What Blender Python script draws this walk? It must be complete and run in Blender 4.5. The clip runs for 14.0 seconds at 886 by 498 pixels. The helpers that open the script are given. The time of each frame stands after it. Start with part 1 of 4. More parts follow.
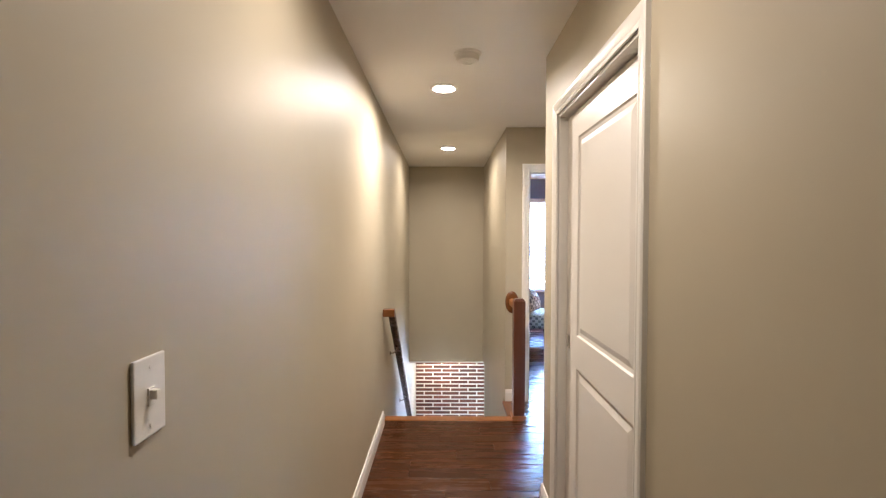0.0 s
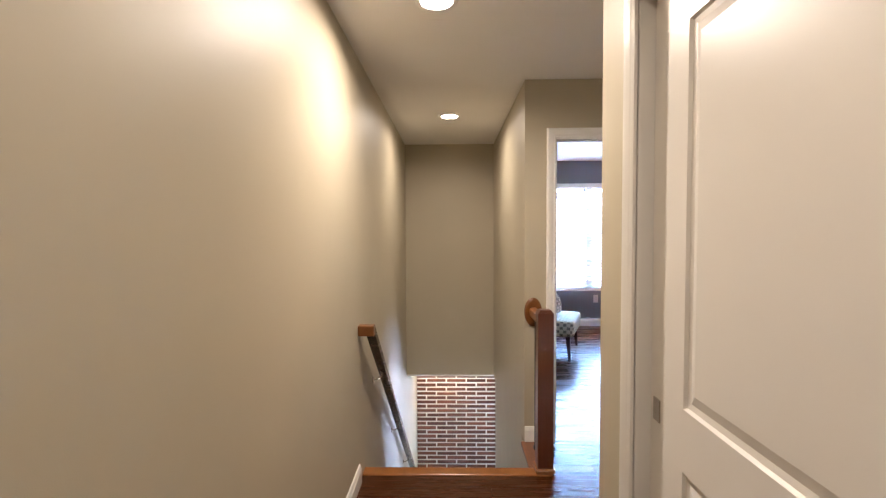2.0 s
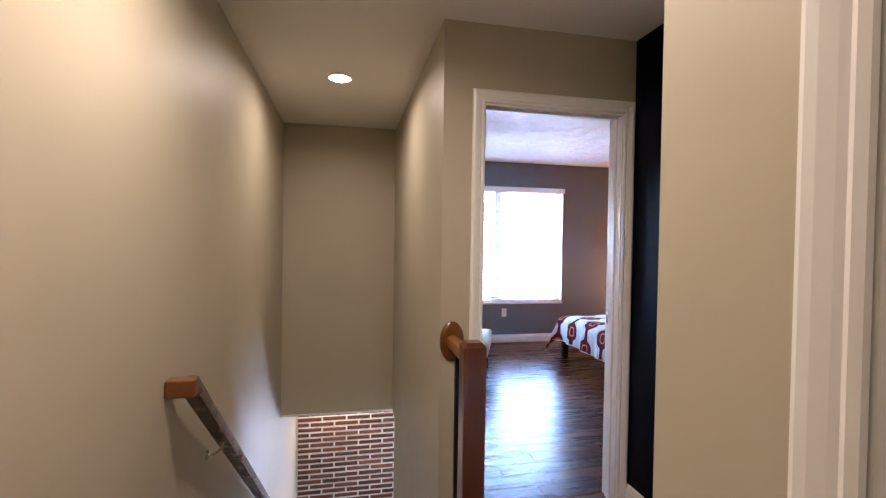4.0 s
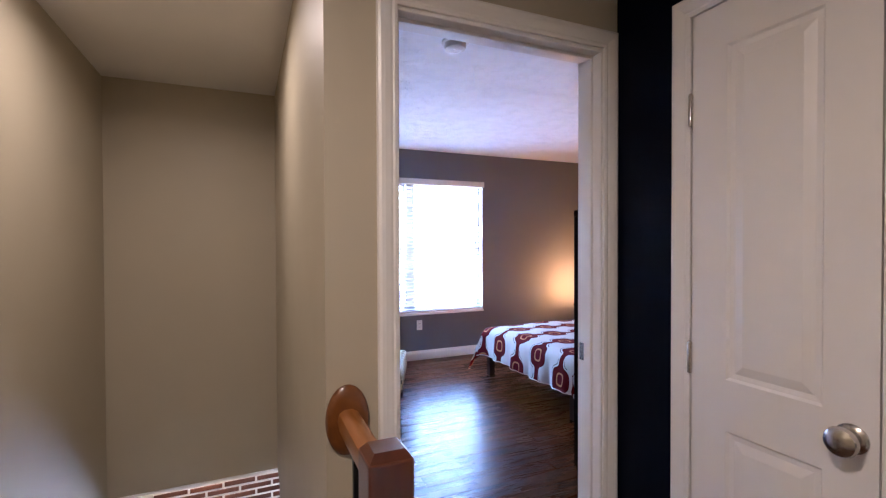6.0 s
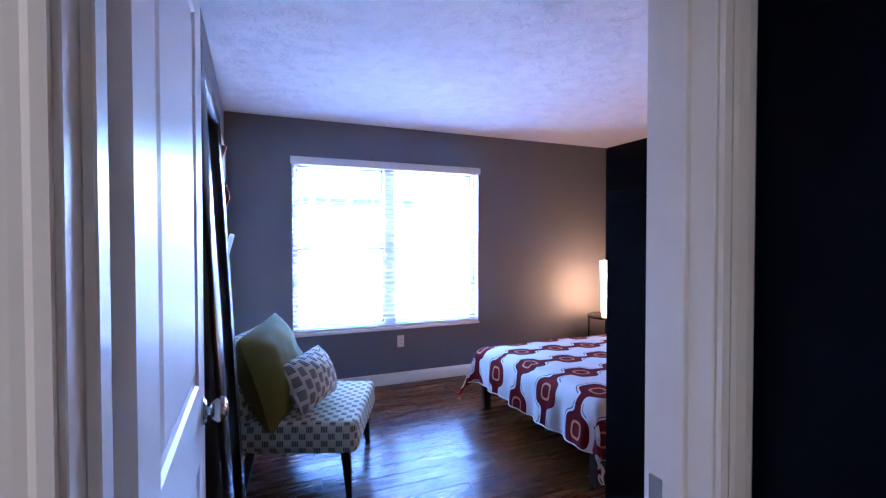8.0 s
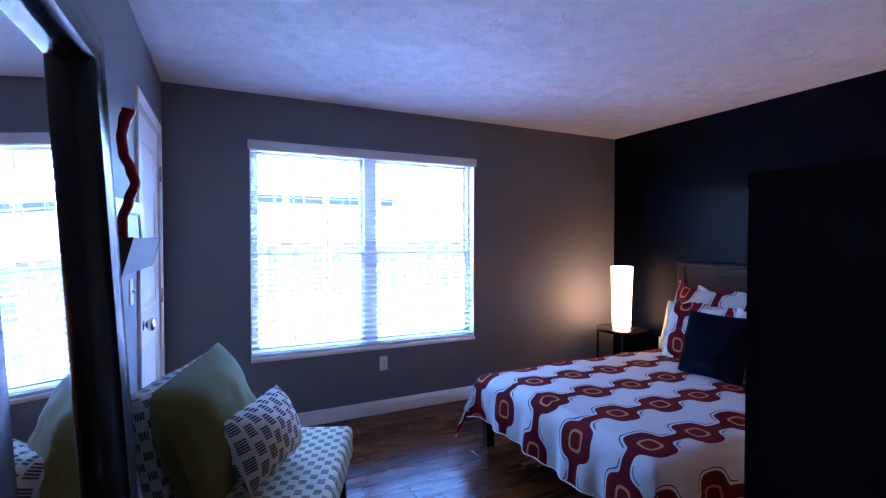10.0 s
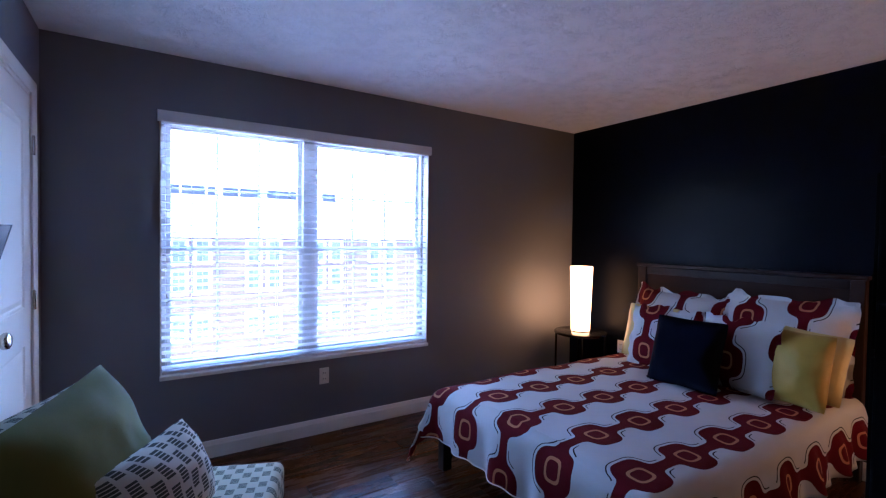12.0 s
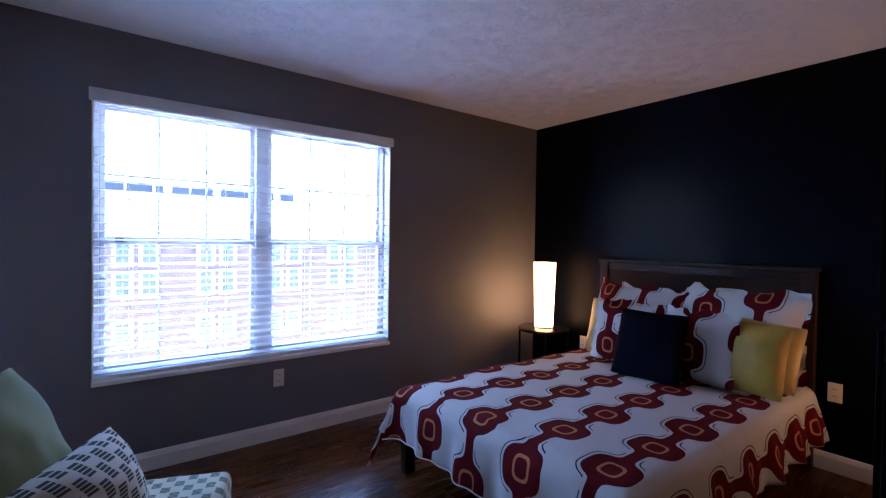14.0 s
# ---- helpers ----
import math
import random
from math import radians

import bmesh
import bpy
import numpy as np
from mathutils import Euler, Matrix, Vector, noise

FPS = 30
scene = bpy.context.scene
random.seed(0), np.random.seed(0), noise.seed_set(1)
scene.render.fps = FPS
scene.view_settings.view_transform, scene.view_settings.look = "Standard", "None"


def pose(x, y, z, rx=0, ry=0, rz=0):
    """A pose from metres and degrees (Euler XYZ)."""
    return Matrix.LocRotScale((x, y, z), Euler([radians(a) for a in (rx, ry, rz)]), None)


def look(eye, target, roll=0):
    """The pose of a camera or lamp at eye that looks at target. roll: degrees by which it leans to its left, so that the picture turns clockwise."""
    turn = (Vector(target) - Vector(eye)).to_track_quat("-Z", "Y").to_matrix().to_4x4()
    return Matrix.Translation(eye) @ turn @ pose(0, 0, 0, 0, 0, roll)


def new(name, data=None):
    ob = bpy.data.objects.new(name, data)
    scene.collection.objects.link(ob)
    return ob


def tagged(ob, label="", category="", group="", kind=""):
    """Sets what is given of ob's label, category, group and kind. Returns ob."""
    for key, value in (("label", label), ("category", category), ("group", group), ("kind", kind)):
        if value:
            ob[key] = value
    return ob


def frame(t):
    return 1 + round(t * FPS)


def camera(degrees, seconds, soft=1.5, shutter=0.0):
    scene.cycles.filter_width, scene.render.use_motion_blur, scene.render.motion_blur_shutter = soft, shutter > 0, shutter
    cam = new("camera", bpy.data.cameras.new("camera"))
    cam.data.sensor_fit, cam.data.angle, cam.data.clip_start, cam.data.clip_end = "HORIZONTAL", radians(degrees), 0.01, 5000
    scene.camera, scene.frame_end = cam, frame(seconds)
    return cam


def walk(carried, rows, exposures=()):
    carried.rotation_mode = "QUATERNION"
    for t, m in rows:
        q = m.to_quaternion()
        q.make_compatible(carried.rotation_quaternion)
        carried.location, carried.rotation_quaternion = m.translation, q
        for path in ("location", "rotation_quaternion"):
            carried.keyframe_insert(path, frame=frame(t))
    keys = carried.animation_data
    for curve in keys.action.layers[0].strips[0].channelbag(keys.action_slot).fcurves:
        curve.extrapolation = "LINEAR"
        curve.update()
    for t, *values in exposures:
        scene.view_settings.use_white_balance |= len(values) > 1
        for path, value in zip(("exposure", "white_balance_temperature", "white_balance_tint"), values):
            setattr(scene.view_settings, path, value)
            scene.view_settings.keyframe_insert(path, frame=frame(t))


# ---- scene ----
cam = camera(88.4, 14.0, soft=1.25)
PATH = [
    (0, (0.413, -0.1, 1.435), (0.411, 1.9, 1.383), 0.1),
    (0.5, (0.424, 0.102, 1.415), (0.413, 2.101, 1.356), -0.3),
    (1, (0.436, 0.332, 1.408), (0.41, 2.33, 1.34), -0.4),
    (1.5, (0.439, 0.612, 1.41), (0.405, 2.611, 1.331), -0.2),
    (2, (0.475, 0.891, 1.411), (0.438, 2.889, 1.329), -0.3),
    (4.5, (0.551, 2.045, 1.336), (1.105, 3.967, 1.311), 0.8),
    (5, (0.6, 2.282, 1.337), (1.266, 4.167, 1.305), 0.5),
    (5.5, (0.658, 2.514, 1.342), (1.405, 4.369, 1.311), 0.3),
    (6, (0.776, 2.722, 1.344), (1.568, 4.559, 1.316), -0.2),
    (6.5, (0.952, 2.918, 1.34), (1.753, 4.751, 1.318), -0.5),
    (7, (1.126, 3.118, 1.346), (1.903, 4.96, 1.307), -0.4),
    (9.5, (1.442, 4.088, 1.371), (2.237, 5.922, 1.334), 0.8),
    (10, (1.493, 4.218, 1.383), (2.353, 6.023, 1.341), 0.0),
    (10.5, (1.533, 4.338, 1.394), (2.467, 6.106, 1.343), -0.4),
    (11, (1.557, 4.451, 1.397), (2.563, 6.179, 1.336), -0.2),
    (11.5, (1.592, 4.535, 1.381), (2.636, 6.24, 1.325), 0.2),
    (12, (1.616, 4.599, 1.366), (2.691, 6.285, 1.318), 0.8),
    (12.5, (1.631, 4.644, 1.352), (2.744, 6.305, 1.31), 1.1),
    (13, (1.652, 4.667, 1.339), (2.803, 6.303, 1.296), 1.4),
    (13.5, (1.661, 4.681, 1.311), (2.851, 6.288, 1.275), 1.1),
    (14, (1.667, 4.694, 1.309), (2.881, 6.283, 1.272), 0.9),
]
walk(cam, [(t, look(eye, target, roll)) for t, eye, target, roll in PATH],
     exposures=[(0.0, 6.87, 5500, 14), (2.0, 6.55, 5700, 15), (5.0, 5.95, 5750, 24), (7.0, 5.9, 4950, 26), (9.5, 5.03, 4420, 26), (11.0, 4.5, 4700, 24), (14.0, 4.23, 5200, 22)])

# ---- light ----
world = bpy.data.worlds.new("sky")
scene.world = world
world.use_nodes = True
wt = world.node_tree
sky = wt.nodes.new("ShaderNodeTexSky")
sky.sky_type = "NISHITA"
sky.sun_disc = False
sky.sun_elevation = radians(68)
sky.sun_rotation = radians(262)
sky.ozone_density = 4.0
sky.air_density = 1.2
wt.links.new(sky.outputs[0], wt.nodes["Background"].inputs[0])
wt.nodes["Background"].inputs[1].default_value = 0.15
sun = new("sun", bpy.data.lights.new("sun", "SUN"))
sun.data.energy = 2.3
sun.data.angle = radians(15)
sun.data.color = (1.0, 0.98, 0.95)
sun.matrix_world = look((0, 0, 20), (8.0, 1.125, 0))
WARM = (1.0, 0.80, 0.57)
CAN_W = 0.34


def lamp(name, kind, where, power, color, size=0.1, aim=None, angle=None):
    ob = new(name, bpy.data.lights.new(name, kind))
    ob.data.energy, ob.data.color = power, color
    ob.location = where
    if kind == "AREA":
        ob.data.shape, ob.data.size = "DISK", size
    else:
        ob.data.shadow_soft_size = size
    if kind == "SPOT":
        ob.data.spot_size, ob.data.spot_blend = radians(angle), 0.7
    if aim:
        ob.matrix_world = look(where, aim)
    return ob


# ---- materials ----
class Nodes:
    def __init__(self, name):
        self.mat = bpy.data.materials.new(name)
        self.mat.use_nodes = True
        self.tree = self.mat.node_tree
        self.bsdf = self.tree.nodes["Principled BSDF"]

    def add(self, kind, **values):
        n = self.tree.nodes.new(kind)
        for key, value in values.items():
            n.inputs[key.replace("_", " ")].default_value = value
        return n

    def link(self, a, b):
        self.tree.links.new(a, b)

    def m(self, op, a, b=0.0, c=0.0):
        n = self.tree.nodes.new("ShaderNodeMath")
        n.operation = op
        for i, v in enumerate((a, b, c)):
            if isinstance(v, (int, float)):
                n.inputs[i].default_value = v
            else:
                self.link(v, n.inputs[i])
        return n.outputs[0]

    def mix(self, fac, a, b):
        n = self.tree.nodes.new("ShaderNodeMix")
        n.data_type = "RGBA"
        for sock, v in ((n.inputs[0], fac), (n.inputs[6], a), (n.inputs[7], b)):
            if isinstance(v, (int, float)):
                sock.default_value = v
            elif isinstance(v, tuple):
                sock.default_value = (*v, 1)
            else:
                self.link(v, sock)
        return n.outputs[2]

    def coords(self, which="Object", scale=(1, 1, 1)):
        c = self.tree.nodes.new("ShaderNodeTexCoord")
        mp = self.tree.nodes.new("ShaderNodeMapping")
        mp.inputs["Scale"].default_value = scale
        self.link(c.outputs[which], mp.inputs["Vector"])
        return mp.outputs[0]

    def noise(self, scale, detail=4.0, vec=None, rough=0.5):
        n = self.add("ShaderNodeTexNoise", Scale=scale, Detail=detail, Roughness=rough)
        self.link(vec if vec is not None else self.coords(), n.inputs["Vector"])
        return n.outputs[0]

    def bump(self, height, strength, distance=0.002):
        n = self.add("ShaderNodeBump", Strength=strength, Distance=distance)
        self.link(height, n.inputs["Height"])
        self.link(n.outputs[0], self.bsdf.inputs["Normal"])

    def out(self, color=None, rough=None, metal=None, spec=None):
        for key, v in (("Base Color", color), ("Roughness", rough), ("Metallic", metal), ("Specular IOR Level", spec)):
            if v is None:
                continue
            if isinstance(v, (int, float)):
                self.bsdf.inputs[key].default_value = v
            elif isinstance(v, tuple):
                self.bsdf.inputs[key].default_value = (*v, 1)
            else:
                self.link(v, self.bsdf.inputs[key])
        return self.mat


def shade(c, k):
    return tuple(min(1, v * k) for v in c)


def paint(name, color, rough=0.5, grain=0.15, spec=0.5, mottle=0.06):
    """Rolled wall paint: faint roller stipple and slow mottling."""
    n = Nodes(name)
    big = n.noise(1.3, 3)
    fine = n.noise(420, 2)
    col = n.mix(big, shade(color, 1 - mottle), shade(color, 1 + mottle))
    n.bump(fine, grain, 0.001)
    r = n.m("MULTIPLY_ADD", n.noise(5, 3), 0.1, rough - 0.05)
    return n.out(col, r, 0.0, spec)


def wood(name, dark, light, rough=0.3, along="Y", scale=1.0, coat=0.0, spec=0.5):
    n = Nodes(name)
    sc = {"X": (1.5, 14, 14), "Y": (14, 1.5, 14), "Z": (14, 14, 1.5)}[along]
    vec = n.coords("Object", tuple(v * scale for v in sc))
    info = n.tree.nodes.new("ShaderNodeObjectInfo")
    off = n.tree.nodes.new("ShaderNodeVectorMath")
    off.operation = "ADD"
    comb = n.tree.nodes.new("ShaderNodeCombineXYZ")
    shift = n.m("MULTIPLY", info.outputs["Random"], 40)
    for k in range(3):
        n.link(shift, comb.inputs[k])
    n.link(vec, off.inputs[0])
    n.link(comb.outputs[0], off.inputs[1])
    g = n.noise(1.6, 8, off.outputs[0], 0.65)
    fine = n.noise(9, 4, off.outputs[0], 0.7)
    tone = n.m("MULTIPLY_ADD", info.outputs["Random"], 0.5, n.m("MULTIPLY_ADD", g, 0.8, -0.2))
    ramp = n.add("ShaderNodeClamp")
    n.link(tone, ramp.inputs[0])
    col = n.mix(ramp.outputs[0], dark, light)
    n.bump(fine, 0.25, 0.0012)
    if coat:
        n.bsdf.inputs["Coat Weight"].default_value = coat
        n.bsdf.inputs["Coat Roughness"].default_value = 0.2
    return n.out(col, n.m("MULTIPLY_ADD", g, 0.2, rough - 0.08), 0.0, spec)


def plain(name, color, rough=0.5, metal=0.0, var=0.08, scale=30.0, bump=0.05):
    n = Nodes(name)
    f = n.noise(scale, 4)
    n.bump(f, bump, 0.001)
    return n.out(n.mix(f, shade(color, 1 - var), shade(color, 1 + var)), n.m("MULTIPLY_ADD", f, 0.12, rough - 0.06), metal)


def glow(name, color, strength, base=(0.9, 0.9, 0.88), fall=0.0):
    """A lit diffuser; fall: how much dimmer its top is than its foot, where the bulb sits."""
    n = Nodes(name)
    n.bsdf.inputs["Emission Color"].default_value = (*color, 1)
    n.bsdf.inputs["Emission Strength"].default_value = strength
    if fall:
        sep = n.tree.nodes.new("ShaderNodeSeparateXYZ")
        n.link(n.coords("Generated"), sep.inputs[0])
        n.link(n.m("MULTIPLY", n.m("MULTIPLY_ADD", sep.outputs[2], -fall, 1.0 + fall / 2), strength), n.bsdf.inputs["Emission Strength"])
    return n.out(base, 0.5)


def stipple_ceiling(name, color):
    """Brush-stomped plaster ceiling."""
    n = Nodes(name)
    vec = n.coords()
    warp = n.add("ShaderNodeTexNoise", Scale=5.0, Detail=3.0)
    n.link(vec, warp.inputs["Vector"])
    wv = n.tree.nodes.new("ShaderNodeVectorMath")
    wv.operation = "MULTIPLY_ADD"
    wv.inputs[1].default_value = (0.12, 0.12, 0.12)
    n.link(warp.outputs["Color"], wv.inputs[0])
    n.link(vec, wv.inputs[2])
    a = n.add("ShaderNodeTexNoise", Scale=38.0, Detail=3.0, Roughness=0.5, Distortion=1.8)
    n.link(wv.outputs[0], a.inputs["Vector"])
    ridge = n.m("ABSOLUTE", n.m("SUBTRACT", a.outputs[0], 0.5))
    ridge = n.m("POWER", n.m("SUBTRACT", 1.0, n.m("MULTIPLY", ridge, 2.0)), 16.0)
    patch = n.add("ShaderNodeClamp")
    n.link(n.m("MULTIPLY_ADD", n.noise(9.0, 3), 2.4, -0.75), patch.inputs[0])
    h = n.m("MULTIPLY", ridge, patch.outputs[0])
    n.bump(h, 0.8, 0.0062)
    return n.out(n.mix(h, color, shade(color, 0.98)), 0.85)


def bead_fabric(name, ground, red, tan, ink):
    """Printed cotton: chains of rounded beads with a ring in each, with an inked outline."""
    n = Nodes(name)
    uv = n.tree.nodes.new("ShaderNodeUVMap")
    sep = n.tree.nodes.new("ShaderNodeSeparateXYZ")
    n.link(uv.outputs[0], sep.inputs[0])
    PU, PV = 0.32, 0.315
    v = n.m("DIVIDE", sep.outputs[1], PV)
    col_id = n.m("FLOOR", v)
    q = n.m("MULTIPLY", n.m("SUBTRACT", n.m("SUBTRACT", v, col_id), 0.5), PV)
    u = n.m("ADD", n.m("DIVIDE", sep.outputs[0], PU), n.m("MULTIPLY", col_id, -0.41))
    p = n.m("MULTIPLY", n.m("SUBTRACT", n.m("SUBTRACT", u, n.m("FLOOR", u)), 0.5), PU)

    def sq(a, b):
        pa = n.m("POWER", n.m("DIVIDE", n.m("ABSOLUTE", p), a), 3.2)
        qb = n.m("POWER", n.m("DIVIDE", n.m("ABSOLUTE", q), b), 3.2)
        return n.m("POWER", n.m("ADD", pa, qb), 1 / 3.2)

    bead = n.m("MULTIPLY", n.m("SUBTRACT", sq(0.094, 0.102), 1.0), 0.09)
    neck = n.m("SUBTRACT", n.m("ABSOLUTE", q), 0.026)
    d = n.m("SMOOTH_MIN", bead, neck, 0.055)
    is_red = n.m("LESS_THAN", d, 0.0)
    line = n.m("LESS_THAN", n.m("ABSOLUTE", n.m("SUBTRACT", d, 0.0125)), 0.0022)
    line = n.m("MULTIPLY", line, n.m("GREATER_THAN", n.m("ADD", q, n.m("MULTIPLY", p, 0.6)), -0.02))
    r = sq(0.054, 0.044)
    ring = n.m("MULTIPLY", n.m("LESS_THAN", r, 1.0), n.m("GREATER_THAN", r, 0.74))
    weave = n.noise(900, 2, n.coords("UV"))
    soft = n.noise(6, 3, n.coords("UV"))
    base = n.mix(soft, shade(ground, 0.93), ground)
    base = n.mix(line, base, ink)
    base = n.mix(is_red, base, n.mix(soft, shade(red, 0.85), shade(red, 1.1)))
    base = n.mix(ring, base, tan)
    n.bump(n.m("ADD", weave, n.m("MULTIPLY", n.noise(28, 4, n.coords("UV")), 2.5)), 0.25, 0.003)
    return n.out(base, 0.9, 0.0, 0.08)


def dash_fabric(name, ground, ink, cell=(0.062, 0.036), fill=(0.48, 0.66), bars=0):
    """Woven cloth with offset rows of dark blocks; bars splits each block into upright strokes."""
    n = Nodes(name)
    uv = n.tree.nodes.new("ShaderNodeUVMap")
    sep = n.tree.nodes.new("ShaderNodeSeparateXYZ")
    n.link(uv.outputs[0], sep.inputs[0])
    v = n.m("DIVIDE", sep.outputs[1], cell[1])
    row = n.m("FLOOR", v)
    fv = n.m("SUBTRACT", v, row)
    odd = n.m("MODULO", n.m("ABSOLUTE", row), 2.0)
    u = n.m("ADD", n.m("DIVIDE", sep.outputs[0], cell[0]), n.m("MULTIPLY", odd, 0.5))
    fu = n.m("SUBTRACT", u, n.m("FLOOR", u))
    hit = n.m("MULTIPLY", n.m("LESS_THAN", fu, fill[0]), n.m("LESS_THAN", n.m("ABSOLUTE", n.m("SUBTRACT", fv, 0.5)), fill[1] / 2))
    if bars:
        b = n.m("FRACT", n.m("MULTIPLY", fu, bars / fill[0]))
        hit = n.m("MULTIPLY", hit, n.m("GREATER_THAN", b, 0.28))
    grain = n.noise(500, 2, n.coords("UV"))
    n.bump(n.m("ADD", grain, hit), 0.3, 0.002)
    g2 = n.mix(grain, shade(ground, 0.85), ground)
    return n.out(n.mix(hit, g2, n.mix(grain, ink, shade(ink, 2.0))), 0.9, 0.0, 0.2)


def cloth(name, color, rough=0.8, sheen=0.05, spec=0.2):
    n = Nodes(name)
    f = n.noise(300, 3)
    s = n.noise(9, 4)
    n.bump(n.m("ADD", f, n.m("MULTIPLY", s, 3.0)), 0.25, 0.003)
    n.bsdf.inputs["Sheen Weight"].default_value = sheen
    return n.out(n.mix(s, shade(color, 0.82), shade(color, 1.12)), rough, 0.0, spec)


M_HALL = paint("greige_satin_paint", (0.455, 0.405, 0.300), 0.50, 0.10)
M_ROOM = paint("grey_wall_paint", (0.160, 0.163, 0.182), 0.5, 0.12)
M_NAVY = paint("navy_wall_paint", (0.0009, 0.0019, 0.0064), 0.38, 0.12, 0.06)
M_CEIL = paint("flat_ceiling_paint", (0.82, 0.80, 0.77), 0.8, 0.15)
M_STOMP = stipple_ceiling("stomped_ceiling_plaster", (0.91, 0.92, 0.94))
M_TRIM = paint("white_semigloss_trim", (0.80, 0.78, 0.74), 0.32, 0.05, 0.5, 0.02)
M_DOOR = paint("white_door_paint", (0.80, 0.77, 0.73), 0.35, 0.12, 0.5, 0.02)
M_PLANK = wood("stained_oak_plank", (0.036, 0.0096, 0.0021), (0.086, 0.0270, 0.0042), 0.25, "X", 0.8, 0.1, 0.22)
# Golden light is put into this oak's colour; M_RAIL is a darker copy.
M_OAK = wood("lit_stained_oak", (0.090, 0.028, 0.005), (0.31, 0.115, 0.020), 0.3, "Y", 1.0, 0.3)
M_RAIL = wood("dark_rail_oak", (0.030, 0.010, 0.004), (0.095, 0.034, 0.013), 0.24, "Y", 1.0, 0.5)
M_OAKZ = wood("stained_newel_oak", (0.045, 0.011, 0.004), (0.135, 0.038, 0.012), 0.3, "Z", 1.0, 0.3)
M_DARKWOOD = wood("espresso_wood", (0.010, 0.006, 0.005), (0.030, 0.014, 0.009), 0.45, "X", 1.0, 0.0, 0.15)
M_HEAD = wood("brown_headboard_wood", (0.016, 0.007, 0.004), (0.045, 0.018, 0.010), 0.6, "Y", 1.0, 0.0, 0.12)
M_BLACK = plain("black_lacquer", (0.004, 0.004, 0.005), 0.24)
M_CHEST = paint("matt_black_paint", (0.0022, 0.0022, 0.003), 0.85, 0.2, 0.05)
M_IRON = plain("black_iron", (0.012, 0.012, 0.013), 0.45, 0.6)
M_CHROME = plain("brushed_nickel", (0.55, 0.52, 0.48), 0.22, 1.0, 0.04)
M_PLASTIC = plain("white_plastic", (0.80, 0.78, 0.74), 0.35, 0.0, 0.02)
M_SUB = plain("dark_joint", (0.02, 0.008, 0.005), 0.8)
M_BRICK = wood("old_brick", (0.05, 0.026, 0.020), (0.25, 0.095, 0.05), 0.85, "Z", 0.5)
M_MORTAR = plain("pale_mortar", (0.82, 0.78, 0.70), 0.9, 0, 0.12, 60, 0.4)
M_QUILT = bead_fabric("bead_print_cotton", (0.50, 0.49, 0.48), (0.092, 0.0036, 0.0075), (0.40, 0.16, 0.07), (0.02, 0.012, 0.015))
M_CHAIR = dash_fabric("basket_weave_cloth", (0.55, 0.54, 0.40), (0.035, 0.048, 0.040), (0.074, 0.036), (0.46, 0.82), bars=4)
M_DASH = dash_fabric("barred_pillow_cloth", (0.58, 0.57, 0.47), (0.04, 0.05, 0.045), (0.075, 0.040), (0.70, 0.72), 5)
M_GREEN = cloth("sage_green_cloth", (0.130, 0.136, 0.032))
M_NAVYC = cloth("navy_pillow_cloth", (0.0018, 0.0028, 0.007), 0.9, 0.0, 0.06)
M_GOLD = cloth("mustard_satin_cloth", (0.40, 0.25, 0.03), 0.5, 0.1, 0.3)
M_QUILTHEM = cloth("hem_cotton", (0.70, 0.66, 0.64))
M_CREAM = cloth("cream_cloth", (0.62, 0.55, 0.36))
M_PALEGOLD = cloth("pale_gold_satin_cloth", (0.55, 0.42, 0.14), 0.4, 0.1, 0.4)
M_RED = plain("glossy_red_glaze", (0.20, 0.006, 0.010), 0.18)
M_SHELF = plain("grey_shelf_lacquer", (0.055, 0.055, 0.062), 0.5)
M_MIRROR = plain("mirror_silver", (0.92, 0.93, 0.93), 0.02, 1.0, 0.0, 30, 0.0)
M_SLAT = plain("white_blind_slat", (0.74, 0.74, 0.74), 0.45, 0.0, 0.02)
M_VINYL = plain("white_vinyl", (0.60, 0.60, 0.61), 0.4, 0.0, 0.02)
M_CANLIGHT = glow("lit_can_lens", (1.0, 0.86, 0.66), 0.7)
M_SHADE = glow("lit_paper_shade", (1.0, 0.47, 0.16), 0.70, fall=1.2)



def glass(name):
    n = Nodes(name)
    n.bsdf.inputs["Transmission Weight"].default_value = 1.0
    n.bsdf.inputs["IOR"].default_value = 1.05
    return n.out((0.97, 0.98, 0.98), 0.0)


def strokes(name):
    """Pale print with a few faint grey waves."""
    n = Nodes(name)
    w = n.add("ShaderNodeTexWave", Scale=9.0, Distortion=6.0, Detail=1.0)
    n.link(n.coords(), w.inputs["Vector"])
    return n.out(n.mix(n.m("GREATER_THAN", w.outputs["Fac"], 0.8), (0.7, 0.7, 0.7), (0.4, 0.4, 0.42)), 0.5)


def facade(name):
    n = Nodes(name)
    b = n.add("ShaderNodeTexBrick", Scale=1.0)
    b.inputs["Color1"].default_value = (0.085, 0.050, 0.047, 1)
    b.inputs["Color2"].default_value = (0.072, 0.042, 0.039, 1)
    b.inputs["Mortar"].default_value = (0.14, 0.105, 0.10, 1)
    b.inputs["Brick Width"].default_value, b.inputs["Row Height"].default_value, b.inputs["Mortar Size"].default_value = 0.24, 0.08, 0.008
    v = n.coords("Object")
    rot = n.tree.nodes.new("ShaderNodeMapping")
    rot.inputs["Rotation"].default_value = (radians(90), 0, 0)
    n.link(v, rot.inputs["Vector"])
    n.link(rot.outputs[0], b.inputs["Vector"])
    return n.out(b.outputs[0], 0.9)


